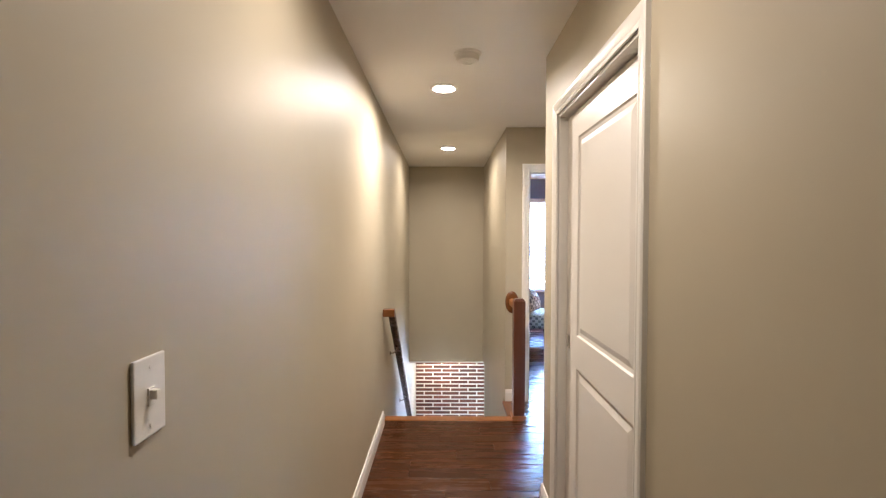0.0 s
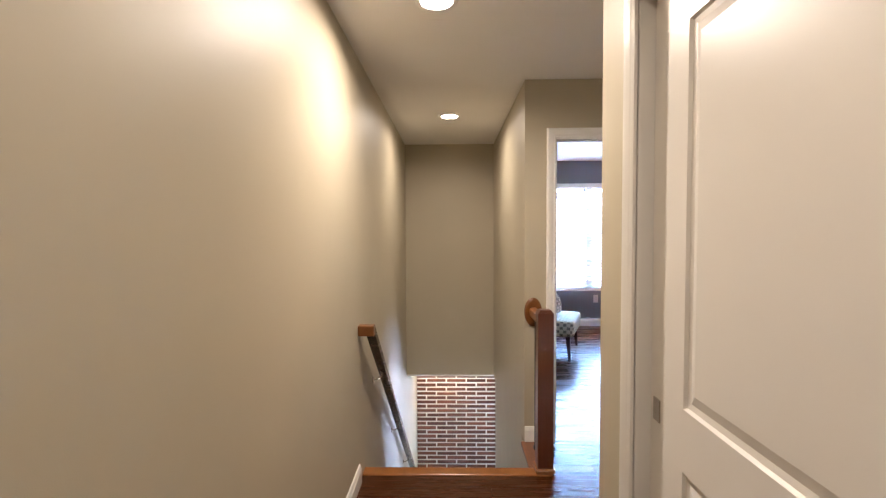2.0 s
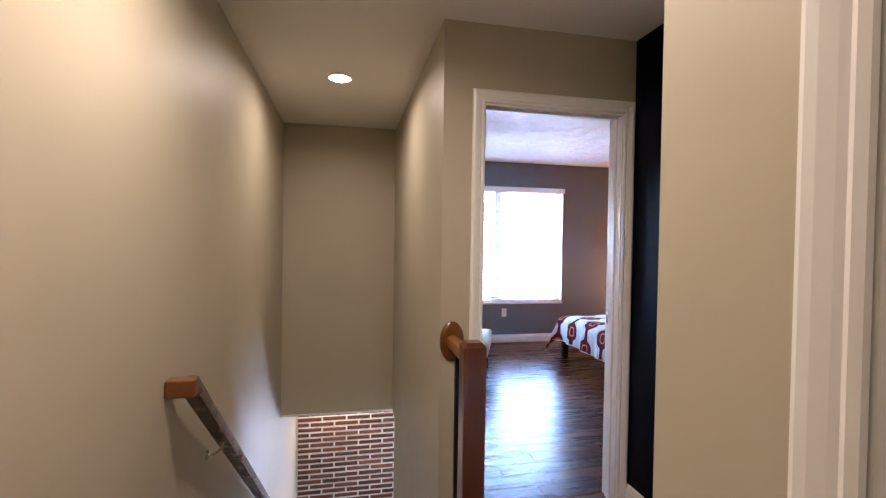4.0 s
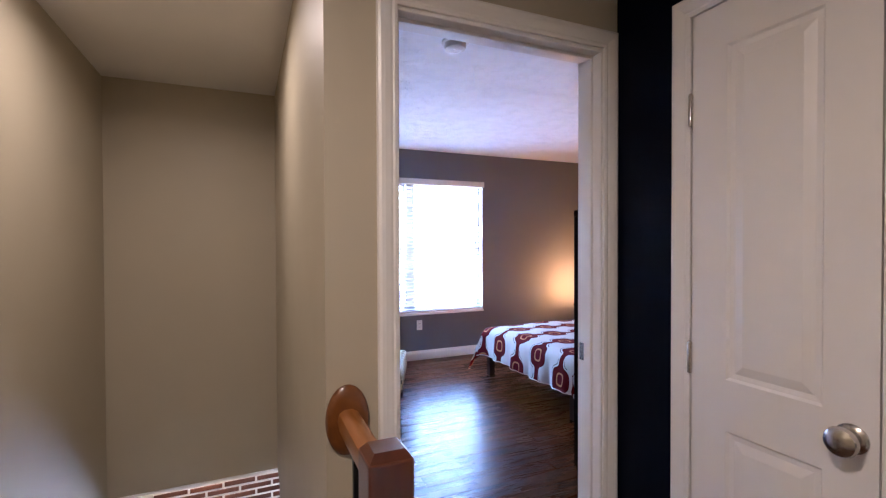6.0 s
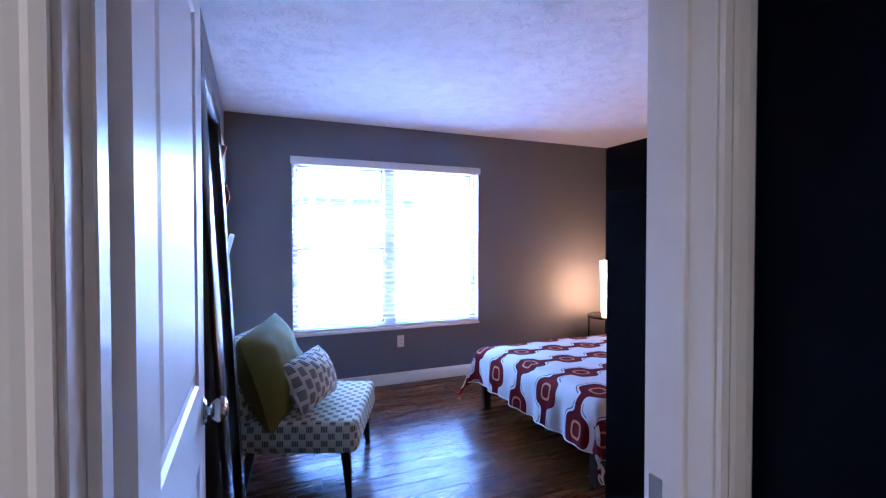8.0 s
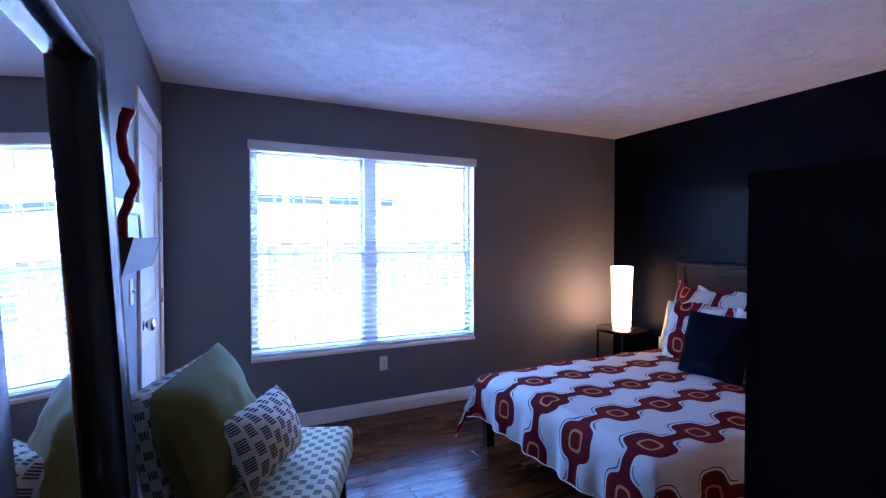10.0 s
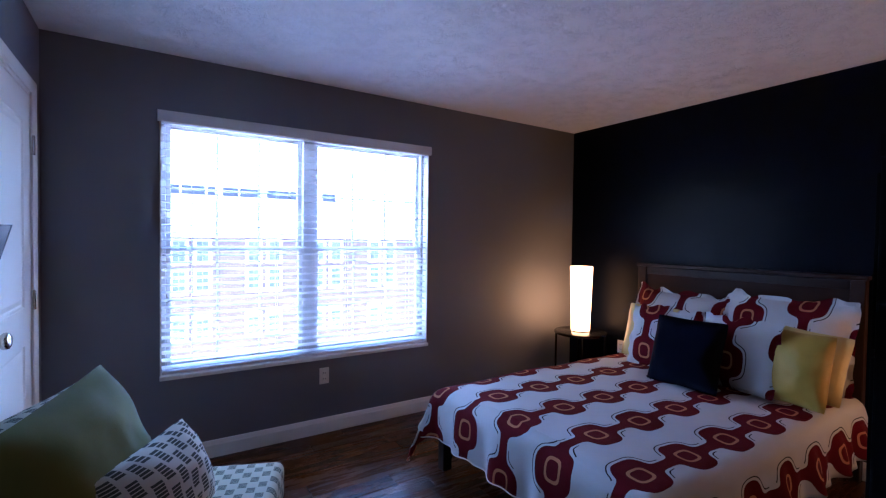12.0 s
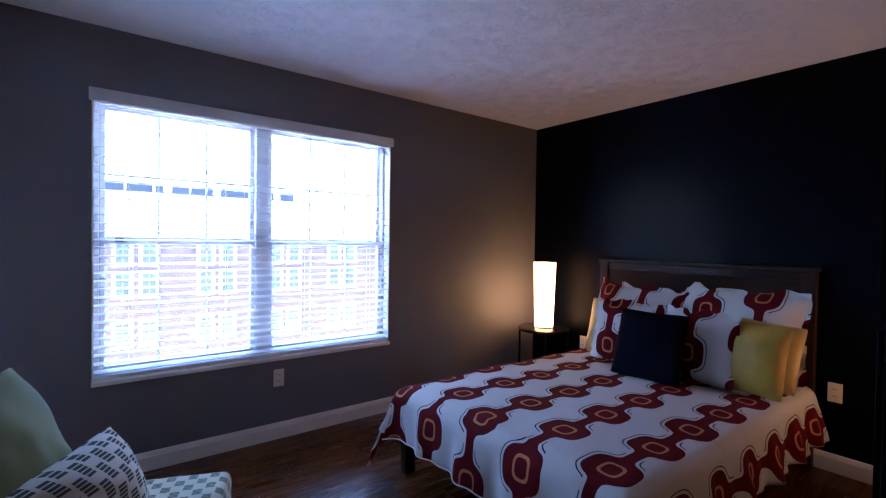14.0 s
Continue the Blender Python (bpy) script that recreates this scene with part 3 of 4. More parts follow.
for a, b in ((W0 + 0.028, MID - 0.045), (MID + 0.045, W1 - 0.028)):
    for z0, z1, yy in ((WZ0 + 0.028, ZM + 0.018, WY + 0.085), (ZM - 0.018, WZ1 - 0.028, WY + 0.115)):
        bm = bmesh.new()
        for u0, u1, v0, v1 in ((a, a + 0.028, z0, z1), (b - 0.028, b, z0, z1), (a + 0.028, b - 0.028, z0, z0 + 0.034), (a + 0.028, b - 0.028, z1 - 0.034, z1)):
            box(u0, u1, yy, yy + 0.028, v0, v1, 0.003, bm, 1)
        sash = part("sash", bm, M_VINYL, win)
        bm = bmesh.new()
        for k in (1, 2):
            u = a + 0.028 + (b - a - 0.056) * k / 3
            box(u - 0.006, u + 0.006, yy + 0.008, yy + 0.014, z0 + 0.034, z1 - 0.034, 0, bm)
        zc = (z0 + z1) / 2
        box(a + 0.028, b - 0.028, yy + 0.0082, yy + 0.0138, zc - 0.006, zc + 0.006, 0, bm)
        part("grille", bm, M_VINYL, sash)
        g = part("pane", box(a + 0.026, b - 0.026, yy + 0.018, yy + 0.021, z0 + 0.032, z1 - 0.032), M_GLASS, sash)
        g.visible_shadow = False
part("lock", box(W0 + 0.10, W0 + 0.14, WY + 0.075, WY + 0.0845, ZM + 0.0, ZM + 0.02, 0.002), M_IRON, win, "small dark sash lock")
sill = trim("window_sill", box(W0 - 0.008, W1 + 0.008, WY - 0.022, WY + 0.075, WZ0 - 0.022, WZ0 + 0.004, 0.005), "white painted window sill")
box_liner = lining("y", WY + 0.001, WY + 0.075, W0 - 0.006, W1 + 0.006, WZ1 + 0.02, 0.008)
bmesh.ops.delete(box_liner, geom=[v for v in box_liner.verts if v.co.z < -1], context="VERTS")
for v in box_liner.verts:
    v.co.z = max(v.co.z, WZ0)
trim("trim_window_return", box_liner, "white painted window return")

blind = thing("window_blind", "white two-inch slat blind, lowered with its slats open", "blind")
B0, B1 = W0 + 0.004, W1 - 0.004
bm = box(W0 - 0.018, W1 + 0.018, WY - 0.022, WY - 0.006, 2.035, 2.102, 0.004)
box(W0 - 0.018, W0 - 0.006, WY - 0.006, WY - 0.001, 2.035, 2.102, 0.002, bm, 1)
box(W1 + 0.006, W1 + 0.018, WY - 0.006, WY - 0.001, 2.035, 2.102, 0.002, bm, 1)
part("valance", bm, M_SLAT, blind)
part("headrail", box(B0, B1, WY + 0.008, WY + 0.060, 2.036, 2.078, 0.002), M_SLAT, blind)
part("bottom_rail", box(B0, B1, WY + 0.010, WY + 0.060, 0.512, 0.530, 0.004), M_SLAT, blind)
NS = 33
pitch = (2.02 - 0.552) / (NS - 1)
sl = bmesh.new()
sec = [(-0.025, -0.0015), (-0.012, 0.0008), (0.0, 0.0015), (0.012, 0.0008), (0.025, -0.0015), (0.012, -0.0018), (0.0, -0.0011), (-0.012, -0.0018)]
rows = [[sl.verts.new((x, y, z)) for y, z in sec] for x in (B0, B1)]
for k in range(8):
    sl.faces.new((rows[0][k], rows[0][(k + 1) % 8], rows[1][(k + 1) % 8], rows[1][k]))
for r in rows:
    sl.faces.new(r)
slat_mesh = finish(sl, "slat", M_SLAT)
for k in range(NS):
    part("slat", slat_mesh, None, blind, at=pose(0, WY + 0.035, 0.552 + k * pitch, 11 + random.uniform(-1.2, 1.2), 0, random.uniform(-0.05, 0.05)))
for u in (B0 + 0.16, (B0 + B1) / 2 - 0.25, (B0 + B1) / 2 + 0.25, B1 - 0.16):
    bm = bmesh.new()
    for dy in (0.0085, 0.0615):
        sweep([(u, WY + dy, 0.52), (u, WY + dy, 2.04)], ring_section(0.0009, 5), bm, Vector((0, 1, 0)))
    part("ladder_cord", bm, M_SLAT, blind)
part("tilt_wand", sweep([(B1 - 0.06, WY + 0.003, 2.03), (B1 - 0.055, WY + 0.003, 1.2)], ring_section(0.004, 8), None, Vector((0, 1, 0))), M_SLAT, blind)

# ---- outside: street and the terrace opposite ----
ground = solid("ground", box(-400, 400, 8.6, 700, -6.3, -6.0), plain("pale_ground", (0.76, 0.77, 0.78), 0.9), "pale ground outside the window", "ground", "structure")
house = thing("brick_terrace", "red brick terrace with white windows and a pale roof", "building")
FY = 27.0
part("wall", box(-30, 40, FY, FY + 8, -6, 1.25), M_FACADE, house, "red brick facade")
bm = bmesh.new()
v = [bm.verts.new(c) for c in ((-30.4, FY - 0.4, 1.25), (40.4, FY - 0.4, 1.25), (40.4, FY + 4, 3.5), (-30.4, FY + 4, 3.5), (-30.4, FY + 8.4, 1.25), (40.4, FY + 8.4, 1.25))]
for q in ((0, 1, 2, 3), (3, 2, 5, 4), (0, 3, 4), (1, 5, 2), (0, 4, 5, 1)):
    bm.faces.new([v[k] for k in q])
roof = part("roof", bm, M_ROOF, house, "pale shingle roof")
x = 1.6
for k in range(9):
    w = (1.15, 1.05, 0.35, 0.75, 1.0)[k % 5]
    part("ridge_vent", box(x, x + w, FY + 3.8, FY + 4.2, 3.32, 3.86, 0.03), M_DARKVENT, roof, "dark ridge vent")
    x += w + (0.08, 0.12, 0.35, 0.10, 0.35)[k % 5]
wm = finish(box(-0.36, 0.36, -0.06, 0.05, -0.56, 0.56), "window", M_VINYL)
pane_bm = bmesh.new()
for i in range(2):
    for j in range(3):
        box(-0.235 + i * 0.24, -0.005 + i * 0.24, -0.075, -0.055, -0.46 + j * 0.31, -0.17 + j * 0.31, 0, pane_bm)
pane_mesh = finish(pane_bm, "pane", M_PANEDARK)
for z in (0.62, -0.68, -2.7, -4.4):
    for k in range(14):
        for side in (-0.45, 0.45):
            wo = part("window", wm, None, house, at=pose(-18 + k * 3.0 + side, FY, z))
            part("pane", pane_mesh, None, wo)

# ---- stairs ----
stairs = thing("staircase", "stained oak staircase going down between painted walls", "stairs", kind="structure")
RISE, RUN = 0.19, 0.23
for k in range(13):
    y0, z = SY + k * RUN, FZ - (k + 1) * RISE
    part("tread", box(LX + 0.002, RX - 0.002, y0 - 0.005, y0 + RUN + 0.025, z - 0.03, z, 0.008), M_PLANK, stairs)
    part("riser", box(LX + 0.002, RX - 0.002, y0 + RUN, y0 + RUN + 0.012, z - RISE + 0.0, z - 0.032), M_TRIM, stairs)
solid("stair_nosing", box(LX, RX + 0.10, SY - 0.07, SY + 0.02, FZ - 0.028, FZ + 0.004, 0.008), M_OAK, "stained oak nosing at the top of the stairs", "nosing", "structure")
solid("landing_nosing", box(RX - 0.025, RX + 0.10, SY + 0.022, DY - 0.001, FZ - 0.028, FZ + 0.005, 0.008), M_OAK, "stained oak nosing along the stair opening", "nosing", "structure")

rail = thing("wall_handrail", "stained oak handrail in a darker tone than its return, on metal brackets, sloping down the stairs", "handrail")
grip = [(-0.026, -0.022), (0.026, -0.022), (0.030, 0.004), (0.026, 0.024), (0.012, 0.034), (-0.012, 0.034), (-0.026, 0.024), (-0.030, 0.004)]
RXC = LX + 0.065
# Rail in the darker copy of the oak, return in the lit one.
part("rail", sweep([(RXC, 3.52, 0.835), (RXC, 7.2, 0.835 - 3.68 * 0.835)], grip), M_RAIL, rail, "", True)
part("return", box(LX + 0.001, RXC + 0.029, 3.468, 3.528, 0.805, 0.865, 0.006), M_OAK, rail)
for k, yb in enumerate((3.95, 4.85, 5.75, 6.65)):
    zb = 0.835 - (yb - 3.52) * 0.835
    bm = sweep([(LX + 0.002, yb, zb - 0.08), (LX + 0.03, yb, zb - 0.078), (RXC - 0.008, yb, zb - 0.058), (RXC, yb, zb - 0.026)], ring_section(0.006, 8), None, Vector((0, 1, 0)))
    lathe([(0.022, 0), (0.022, 0.004), (0.008, 0.008)], 16, bm, Matrix.Translation((LX + 0.0005, yb, zb - 0.08)) @ pose(0, 0, 0, 0, 90, 0))
    part("bracket", bm, M_CHROME, rail, "metal wall bracket", True)

newel = thing("newel_post", "square stained oak newel post at the top of the stairs", "newel post")
NX0, NX1, NY0, NY1 = 0.984, 1.078, 3.565, 3.655
NT, RZ = 0.920, 0.852
bm = box(NX0, NX1, NY0, NY1, FZ + 0.004, NT, 0.006)
part("post", bm, M_OAKZ, newel)
bm = bmesh.new()
t4 = [bm.verts.new((x, y, NT - 0.003)) for x, y in ((NX0 + 0.001, NY0 + 0.001), (NX1 - 0.001, NY0 + 0.001), (NX1 - 0.001, NY1 - 0.001), (NX0 + 0.001, NY1 - 0.001))]
t5 = [bm.verts.new((x, y, NT + 0.015)) for x, y in ((NX0 + 0.016, NY0 + 0.016), (NX1 - 0.016, NY0 + 0.016), (NX1 - 0.016, NY1 - 0.016), (NX0 + 0.016, NY1 - 0.016))]
for k in range(4):
    bm.faces.new((t4[k], t4[(k + 1) % 4], t5[(k + 1) % 4], t5[k]))
bm.faces.new(t4)
bm.faces.new(t5)
part("cap", bm, M_OAKZ, newel)
part("base_moulding", box(NX0 - 0.012, NX1 + 0.012, NY0 - 0.012, NY1 + 0.012, FZ + 0.005, FZ + 0.034, 0.007), M_OAK, newel)
balustrade = thing("stair_guard", "short oak guard rail with black iron balusters", "railing")
part("rail", sweep([(1.03, NY1, RZ), (1.03, DY - 0.018, RZ)], grip), M_OAK, balustrade, "", True)
part("rosette", lathe([(0.098, 0.0), (0.098, 0.006), (0.090, 0.014), (0.070, 0.018)], 36, None, Matrix.Translation((1.03, DY - 0.001, RZ)) @ pose(0, 0, 0, 90, 0, 0), 0.62, 1.0), M_OAK, balustrade, "oval oak rosette", True)
for yb in (NY1 + 0.10, NY1 + 0.22):
    bar = part("baluster", box(1.021, 1.039, yb - 0.009, yb + 0.009, FZ + 0.006, RZ - 0.019, 0.001), M_IRON, balustrade, "square black iron baluster")
    part("shoe", lathe([(0.02, 0.005), (0.02, 0.018), (0.013, 0.03)], 4, None, Matrix.Translation((1.03, yb, FZ)) @ pose(0, 0, 0, 0, 0, 45)), M_IRON, bar)

# ---- hall fixtures ----
for x, y in ((0.415, 2.92), (0.463, 4.935)):
    can = thing("recessed_light", "lit recessed ceiling light with a white trim ring", "ceiling light", group="recessed hall lights")
    part("trim_ring", lathe([(0.094, HC - 0.001), (0.094, HC - 0.005), (0.088, HC - 0.009), (0.072, HC - 0.009), (0.071, HC - 0.003)], 40, None, Matrix.Translation((x, y, 0))), M_PLASTIC, can, "", True)
    part("lens", lathe([(0.070, HC - 0.004), (0.066, HC - 0.007), (0.03, HC - 0.0085)], 32, None, Matrix.Translation((x, y, 0))), M_CANLIGHT, can, "glowing frosted lens", True)


def smoke_alarm(x, y, z):
    al = thing("smoke_alarm", "round white smoke alarm on the ceiling", "smoke alarm")
    part("base", lathe([(0.074, z - 0.001), (0.074, z - 0.010), (0.070, z - 0.013)], 32, None, Matrix.Translation((x, y, 0))), M_PLASTIC, al, "", True)
    part("cover", lathe([(0.060, z - 0.012), (0.062, z - 0.030), (0.055, z - 0.042), (0.030, z - 0.048), (0.028, z - 0.045), (0.012, z - 0.045)], 32, None, Matrix.Translation((x, y, 0))), M_PLASTIC, al, "", True)
    part("test_button", lathe([(0.010, z - 0.044), (0.010, z - 0.050), (0.006, z - 0.051)], 16, None, Matrix.Translation((x, y, 0))), M_PLASTIC, al, "", True)


smoke_alarm(0.54, 2.36, HC)
smoke_alarm(1.83, 4.99, RC)


def plate(name, m, label, toggles=(), sockets=()):
    """Wall plate in the plane of m, about its middle."""
    pl = thing(name, label, name.replace("_", " "))
    bm = box(-0.035, 0.035, -0.058, 0.058, 0.0, 0.006, 0.0025)
    bm.transform(m)
    part("cover_plate", bm, M_PLASTIC, pl)
    for u, v in toggles:
        bm = box(u - 0.007, u + 0.007, v - 0.013, v + 0.013, 0.004, 0.0085, 0.001)
        own = box(u - 0.0045, u + 0.0045, v - 0.004, v + 0.010, 0.006, 0.020, 0.0015)
        join(bm, own)
        bm.transform(m)
        part("toggle", bm, M_PLASTIC, pl)
    for u, v in sockets:
        bm = box(u - 0.016, u + 0.016, v - 0.013, v + 0.013, 0.004, 0.0085, 0.004)
        bm.transform(m)
        so = part("socket", bm, M_PLASTIC, pl)
        bm = box(u - 0.008, u - 0.005, v - 0.004, v + 0.006, 0.0085, 0.009)
        box(u + 0.005, u + 0.008, v - 0.004, v + 0.005, 0.0085, 0.009, 0, bm)
        bm.transform(m)
        part("slot", bm, M_IRON, so)
    for v in (-0.042, 0.042):
        bm = lathe([(0.003, 0.005), (0.003, 0.0072), (0.001, 0.0075)], 10, None, m @ Matrix.Translation((0, v, 0)))
        part("screw", bm, M_PLASTIC, pl)
    return pl


plate("light_switch", plane("x", LX, 1) @ Matrix.Translation((0.628, 1.178, 0)) @ Matrix.Diagonal((1.12, 1.12, 1, 1)), "white toggle light switch on the greige hall wall", [(0, 0)])
plate("light_switch", plane("x", BX, 1) @ Matrix.Translation((6.62, 1.15, 0)), "white toggle light switch beside the closet door", [(0, 0)])
plate("wall_outlet", plane("y", WY, -1) @ Matrix.Translation((2.657, 0.363, 0)), "white wall outlet under the window", (), [(0, 0.021), (0, -0.021)])
plate("wall_outlet", plane("x", WX, -1) @ Matrix.Translation((5.42, 0.43, 0)), "white wall outlet beside the bed", (), [(0, 0.021), (0, -0.021)])
plate("wall_outlet", plane("x", WX, -1) @ Matrix.Translation((7.20, 0.40, 0)), "white wall outlet behind the side table", (), [(0, 0.021), (0, -0.021)])

# ---- bedroom: bed ----
BY0, BY1, FX, HX = 5.53, 6.96, 3.07, 5.12
bed = thing("bed", "low dark wooden bed with a panelled headboard", "bed")
hb = part("headboard", box(HX + 0.03, HX + 0.06, BY0 + 0.05, BY1 + 0.0, 0.25, 1.13, 0.002), M_HEAD, bed, "brown wooden headboard panel")
for a, b, z0, z1 in ((BY0 - 0.02, BY0 + 0.055, FZ, 1.15), (BY1 - 0.04, BY1 + 0.035, FZ, 1.15)):
    part("headboard_post", box(HX + 0.018, HX + 0.078, a, b, z0, z1, 0.006), M_DARKWOOD, bed)
part("top_rail", box(HX + 0.010, HX + 0.085, BY0 - 0.03, BY1 + 0.045, 1.151, 1.178, 0.006), M_DARKWOOD, bed)
part("upper_rail", box(HX + 0.024, HX + 0.066, BY0 + 0.055, BY1 - 0.04, 1.09, 1.148, 0.004), M_DARKWOOD, bed)
for a, b in ((BY0 + 0.01, BY0 + 0.04), (BY1 - 0.04, BY1 - 0.01)):
    part("side_rail", box(FX + 0.06, HX + 0.016, a, b, 0.16, 0.27, 0.005), M_DARKWOOD, bed)
part("foot_rail", box(FX + 0.03, FX + 0.06, BY0 + 0.01, BY1 - 0.01, 0.16, 0.27, 0.005), M_DARKWOOD, bed)
for a in (BY0 + 0.012, BY1 - 0.075):
    part("leg", box(FX + 0.028, FX + 0.09, a, a + 0.062, FZ, 0.158, 0.004), M_DARKWOOD, bed)
part("mattress", box(FX + 0.06, HX + 0.01, BY0 + 0.04, BY1 - 0.04, 0.20, 0.425, 0.05, None, 4), M_CREAM, bed, "cream mattress under the quilt")


def drape(s, edge, r, hang):
    """Out and down along a cloth past an edge: s is the length along the cloth beyond the start of the bend."""
    if s <= 0:
        return s, 0.0
    arc = r * math.pi / 2
    if s < arc:
        a = s / r
        return r * math.sin(a), r * (1 - math.cos(a))
    return r + (s - arc) * 0.06, r + (s - arc)


def quilt_mesh():
    bm = bmesh.new()
    uv = bm.loops.layers.uv.new("UVMap")
    r = 0.075
    x_in, yl_in, yr_in = FX + 0.05, BY1 - 0.07, BY0 + 0.03
    top = 0.462
    us = np.linspace(-0.33, HX - x_in, 120)
    vs = np.linspace(-0.34, yl_in - yr_in + 0.32, 96)
    grid = []
    for u in us:
        row = []
        for v in vs:
            ox, dx = drape(-u, 0, r, 0)
            x = x_in - ox if u < 0 else x_in + u
            if v < 0:
                oy, dy = drape(-v, 0, r, 0)
                y = yr_in - oy - 0.16 * max(0.0, dy - r)
            elif v > yl_in - yr_in:
                oy, dy = drape(v - (yl_in - yr_in), 0, r, 0)
                y = yl_in + oy
            else:
                dy, y = 0.0, yr_in + v
            dz = math.hypot(dx, dy) if dx > 0 and dy > 0 else max(dx, dy)
            dz = min(dz, 0.40)
            p = Vector((u * 2.2, v * 2.2, 3.1))
            wr = noise.noise(p) * 0.011 + noise.noise(p * 3.1) * 0.005 + noise.noise(p * 8) * 0.0016
            crown = 0.018 * math.sin(math.pi * min(1, max(0, v / (yl_in - yr_in)))) if dz == 0 else 0
            z = top + crown - dz + wr
            fold = min(1.0, max(0.0, (dz - 0.05) / 0.2))
            if dx > 0.04:
                x -= fold * 0.016 * (math.sin(v * 19) + 0.6 * math.sin(v * 41 + 1))
            if dy > 0.04:
                s = -1 if v < 0 else 1
                y += s * fold * 0.02 * (math.sin(u * 17) + 0.6 * math.sin(u * 37 + 2))
            if dx > 0 and v > yl_in - yr_in:
                flare = min(1.0, dx / 0.22) * min(1.0, dy / 0.22)
                x -= 0.13 * flare
                z -= 0.07 * flare
            row.append(bm.verts.new((x, y, max(z, 0.02))))
        grid.append(row)
    EDGE.extend([v.co.copy() for v in grid[0]])
    for i in range(len(us) - 1):
        for j in range(len(vs) - 1):
            f = bm.faces.new((grid[i][j], grid[i + 1][j], grid[i + 1][j + 1], grid[i][j + 1]))
            for lp, (a, b) in zip(f.loops, ((i, j), (i + 1, j), (i + 1, j + 1), (i, j + 1))):
                lp[uv].uv = (us[a] + QU, vs[b] + QV)
    return bm


EDGE = []
QU, QV = 0.085, 0.0775
me = finish(quilt_mesh(), "quilt", M_QUILT, True)
quilt = tagged(new("quilt", me), "white cotton quilt with chains of wine-red beads, draped over the bed", "quilt")
part("hem", sweep(EDGE, ring_section(0.0035, 6)), M_QUILTHEM, quilt, "stitched hem", True)
mod = quilt.modifiers.new("thickness", "SOLIDIFY")
mod.thickness, mod.offset = 0.012, -1


def pillow(name, label, mat, w, h, t, m, flange=0.0, off=(0, 0), seed=1):
    """A stuffed pillow, w wide (u) and h high (v), standing in the plane of m with its middle at m's origin."""
    bm = bmesh.new()
    uv = bm.loops.layers.uv.new("UVMap")
    n = 22
    front, back = [], []
    for i in range(n + 1):
        rf, rb = [], []
        for j in range(n + 1):
            a, b = 2 * i / n - 1, 2 * j / n - 1
            inner = 1 - flange
            fa, fb = min(1, abs(a) / inner), min(1, abs(b) / inner)
            bulge = (max(0, 1 - fa ** 2.1) * max(0, 1 - fb ** 2.1)) ** 0.62
            pinch = 1 - 0.065 * (1 - b * b) * abs(a) ** 3
            pinch_b = 1 - 0.065 * (1 - a * a) * abs(b) ** 3
            p = Vector((a * 2 + seed * 7.3, b * 2, seed))
            wr = 0.10 * noise.noise(p) + 0.07 * noise.noise(p * 2.7)
            z = t / 2 * bulge * (1 + wr) + 0.003
            corner = 1 - 0.045 * (abs(a) * abs(b)) ** 5
            x, y = a * w / 2 * pinch * corner, b * h / 2 * pinch_b * corner
            sag = 0.006 * noise.noise(p * 1.3)
            loose = min(1.0, max(0.0, max(abs(a), abs(b)) - inner) / max(flange, 0.01))
            sag += loose * 0.05 * noise.noise(p * 1.9) if flange else 0.0
            y += loose * 0.05 * noise.noise(p * 2.3 + Vector((3, 1, 8))) * (b > 0) if flange else 0.0
            rf.append(bm.verts.new((x, y, z + sag)))
            rb.append(rf[-1] if i in (0, n) or j in (0, n) else bm.verts.new((x, y, -z + sag)))
        front.append(rf)
        back.append(rb)
    for g, s in ((front, 1), (back, -1)):
        for i in range(n):
            for j in range(n):
                idx = ((i, j), (i + 1, j), (i + 1, j + 1), (i, j + 1))
                f = bm.faces.new([g[a][b] for a, b in (idx if s > 0 else idx[::-1])])
                for lp, (a, b) in zip(f.loops, idx if s > 0 else idx[::-1]):
                    lp[uv].uv = ((b / n) * h + off[0], (a / n) * w + off[1])
    ob = tagged(new(name, finish(bm, name, mat, True)), label, "pillow")
    ob.matrix_basis = m
    return ob


def stand(x, y, w, h, lean, turn=0.0, base=None, roll=0.0):
    """Pose of a pillow that stands on the quilt facing the foot of the bed, leaning back by lean degrees."""
    z0 = (base if base is not None else 0.475)
    return Matrix.Translation((x, y, z0)) @ Matrix.Rotation(radians(turn), 4, "Z") @ Matrix.Rotation(radians(lean), 4, "Y") @ Matrix(((0, 0, -1, 0), (-1, 0, 0, 0), (0, 1, 0, 0), (0, 0, 0, 1))) @ Matrix.Translation((0, h / 2, 0)) @ Matrix.Rotation(radians(roll), 4, "Z")


SHAM = "white and wine-red bead-print pillow sham leaning on the headboard"
pillow("pillow_sham", SHAM, M_QUILT, 0.74, 0.53, 0.20, stand(4.90, 6.56, 0.74, 0.54, 15, 0, None, -2), 0.10, (0.02, 0.05), seed=1)
pillow("pillow_sham", SHAM, M_QUILT, 0.76, 0.57, 0.20, stand(4.90, 5.86, 0.76, 0.58, 15, 0, None, 1), 0.10, (0.22, 0.28), seed=2)
pillow("throw_pillow", "pale gold throw pillow at the edge of the bed", M_PALEGOLD, 0.42, 0.42, 0.12, stand(4.72, 6.64, 0.42, 0.42, 16, 0), 0, seed=3)
pillow("throw_pillow", "crumpled pale gold throw pillow at the edge of the bed", M_PALEGOLD, 0.40, 0.40, 0.12, stand(4.76, 5.68, 0.40, 0.40, 16, 0, None, -4), 0, seed=4)
PRINT = "white and wine-red bead-print square pillow"
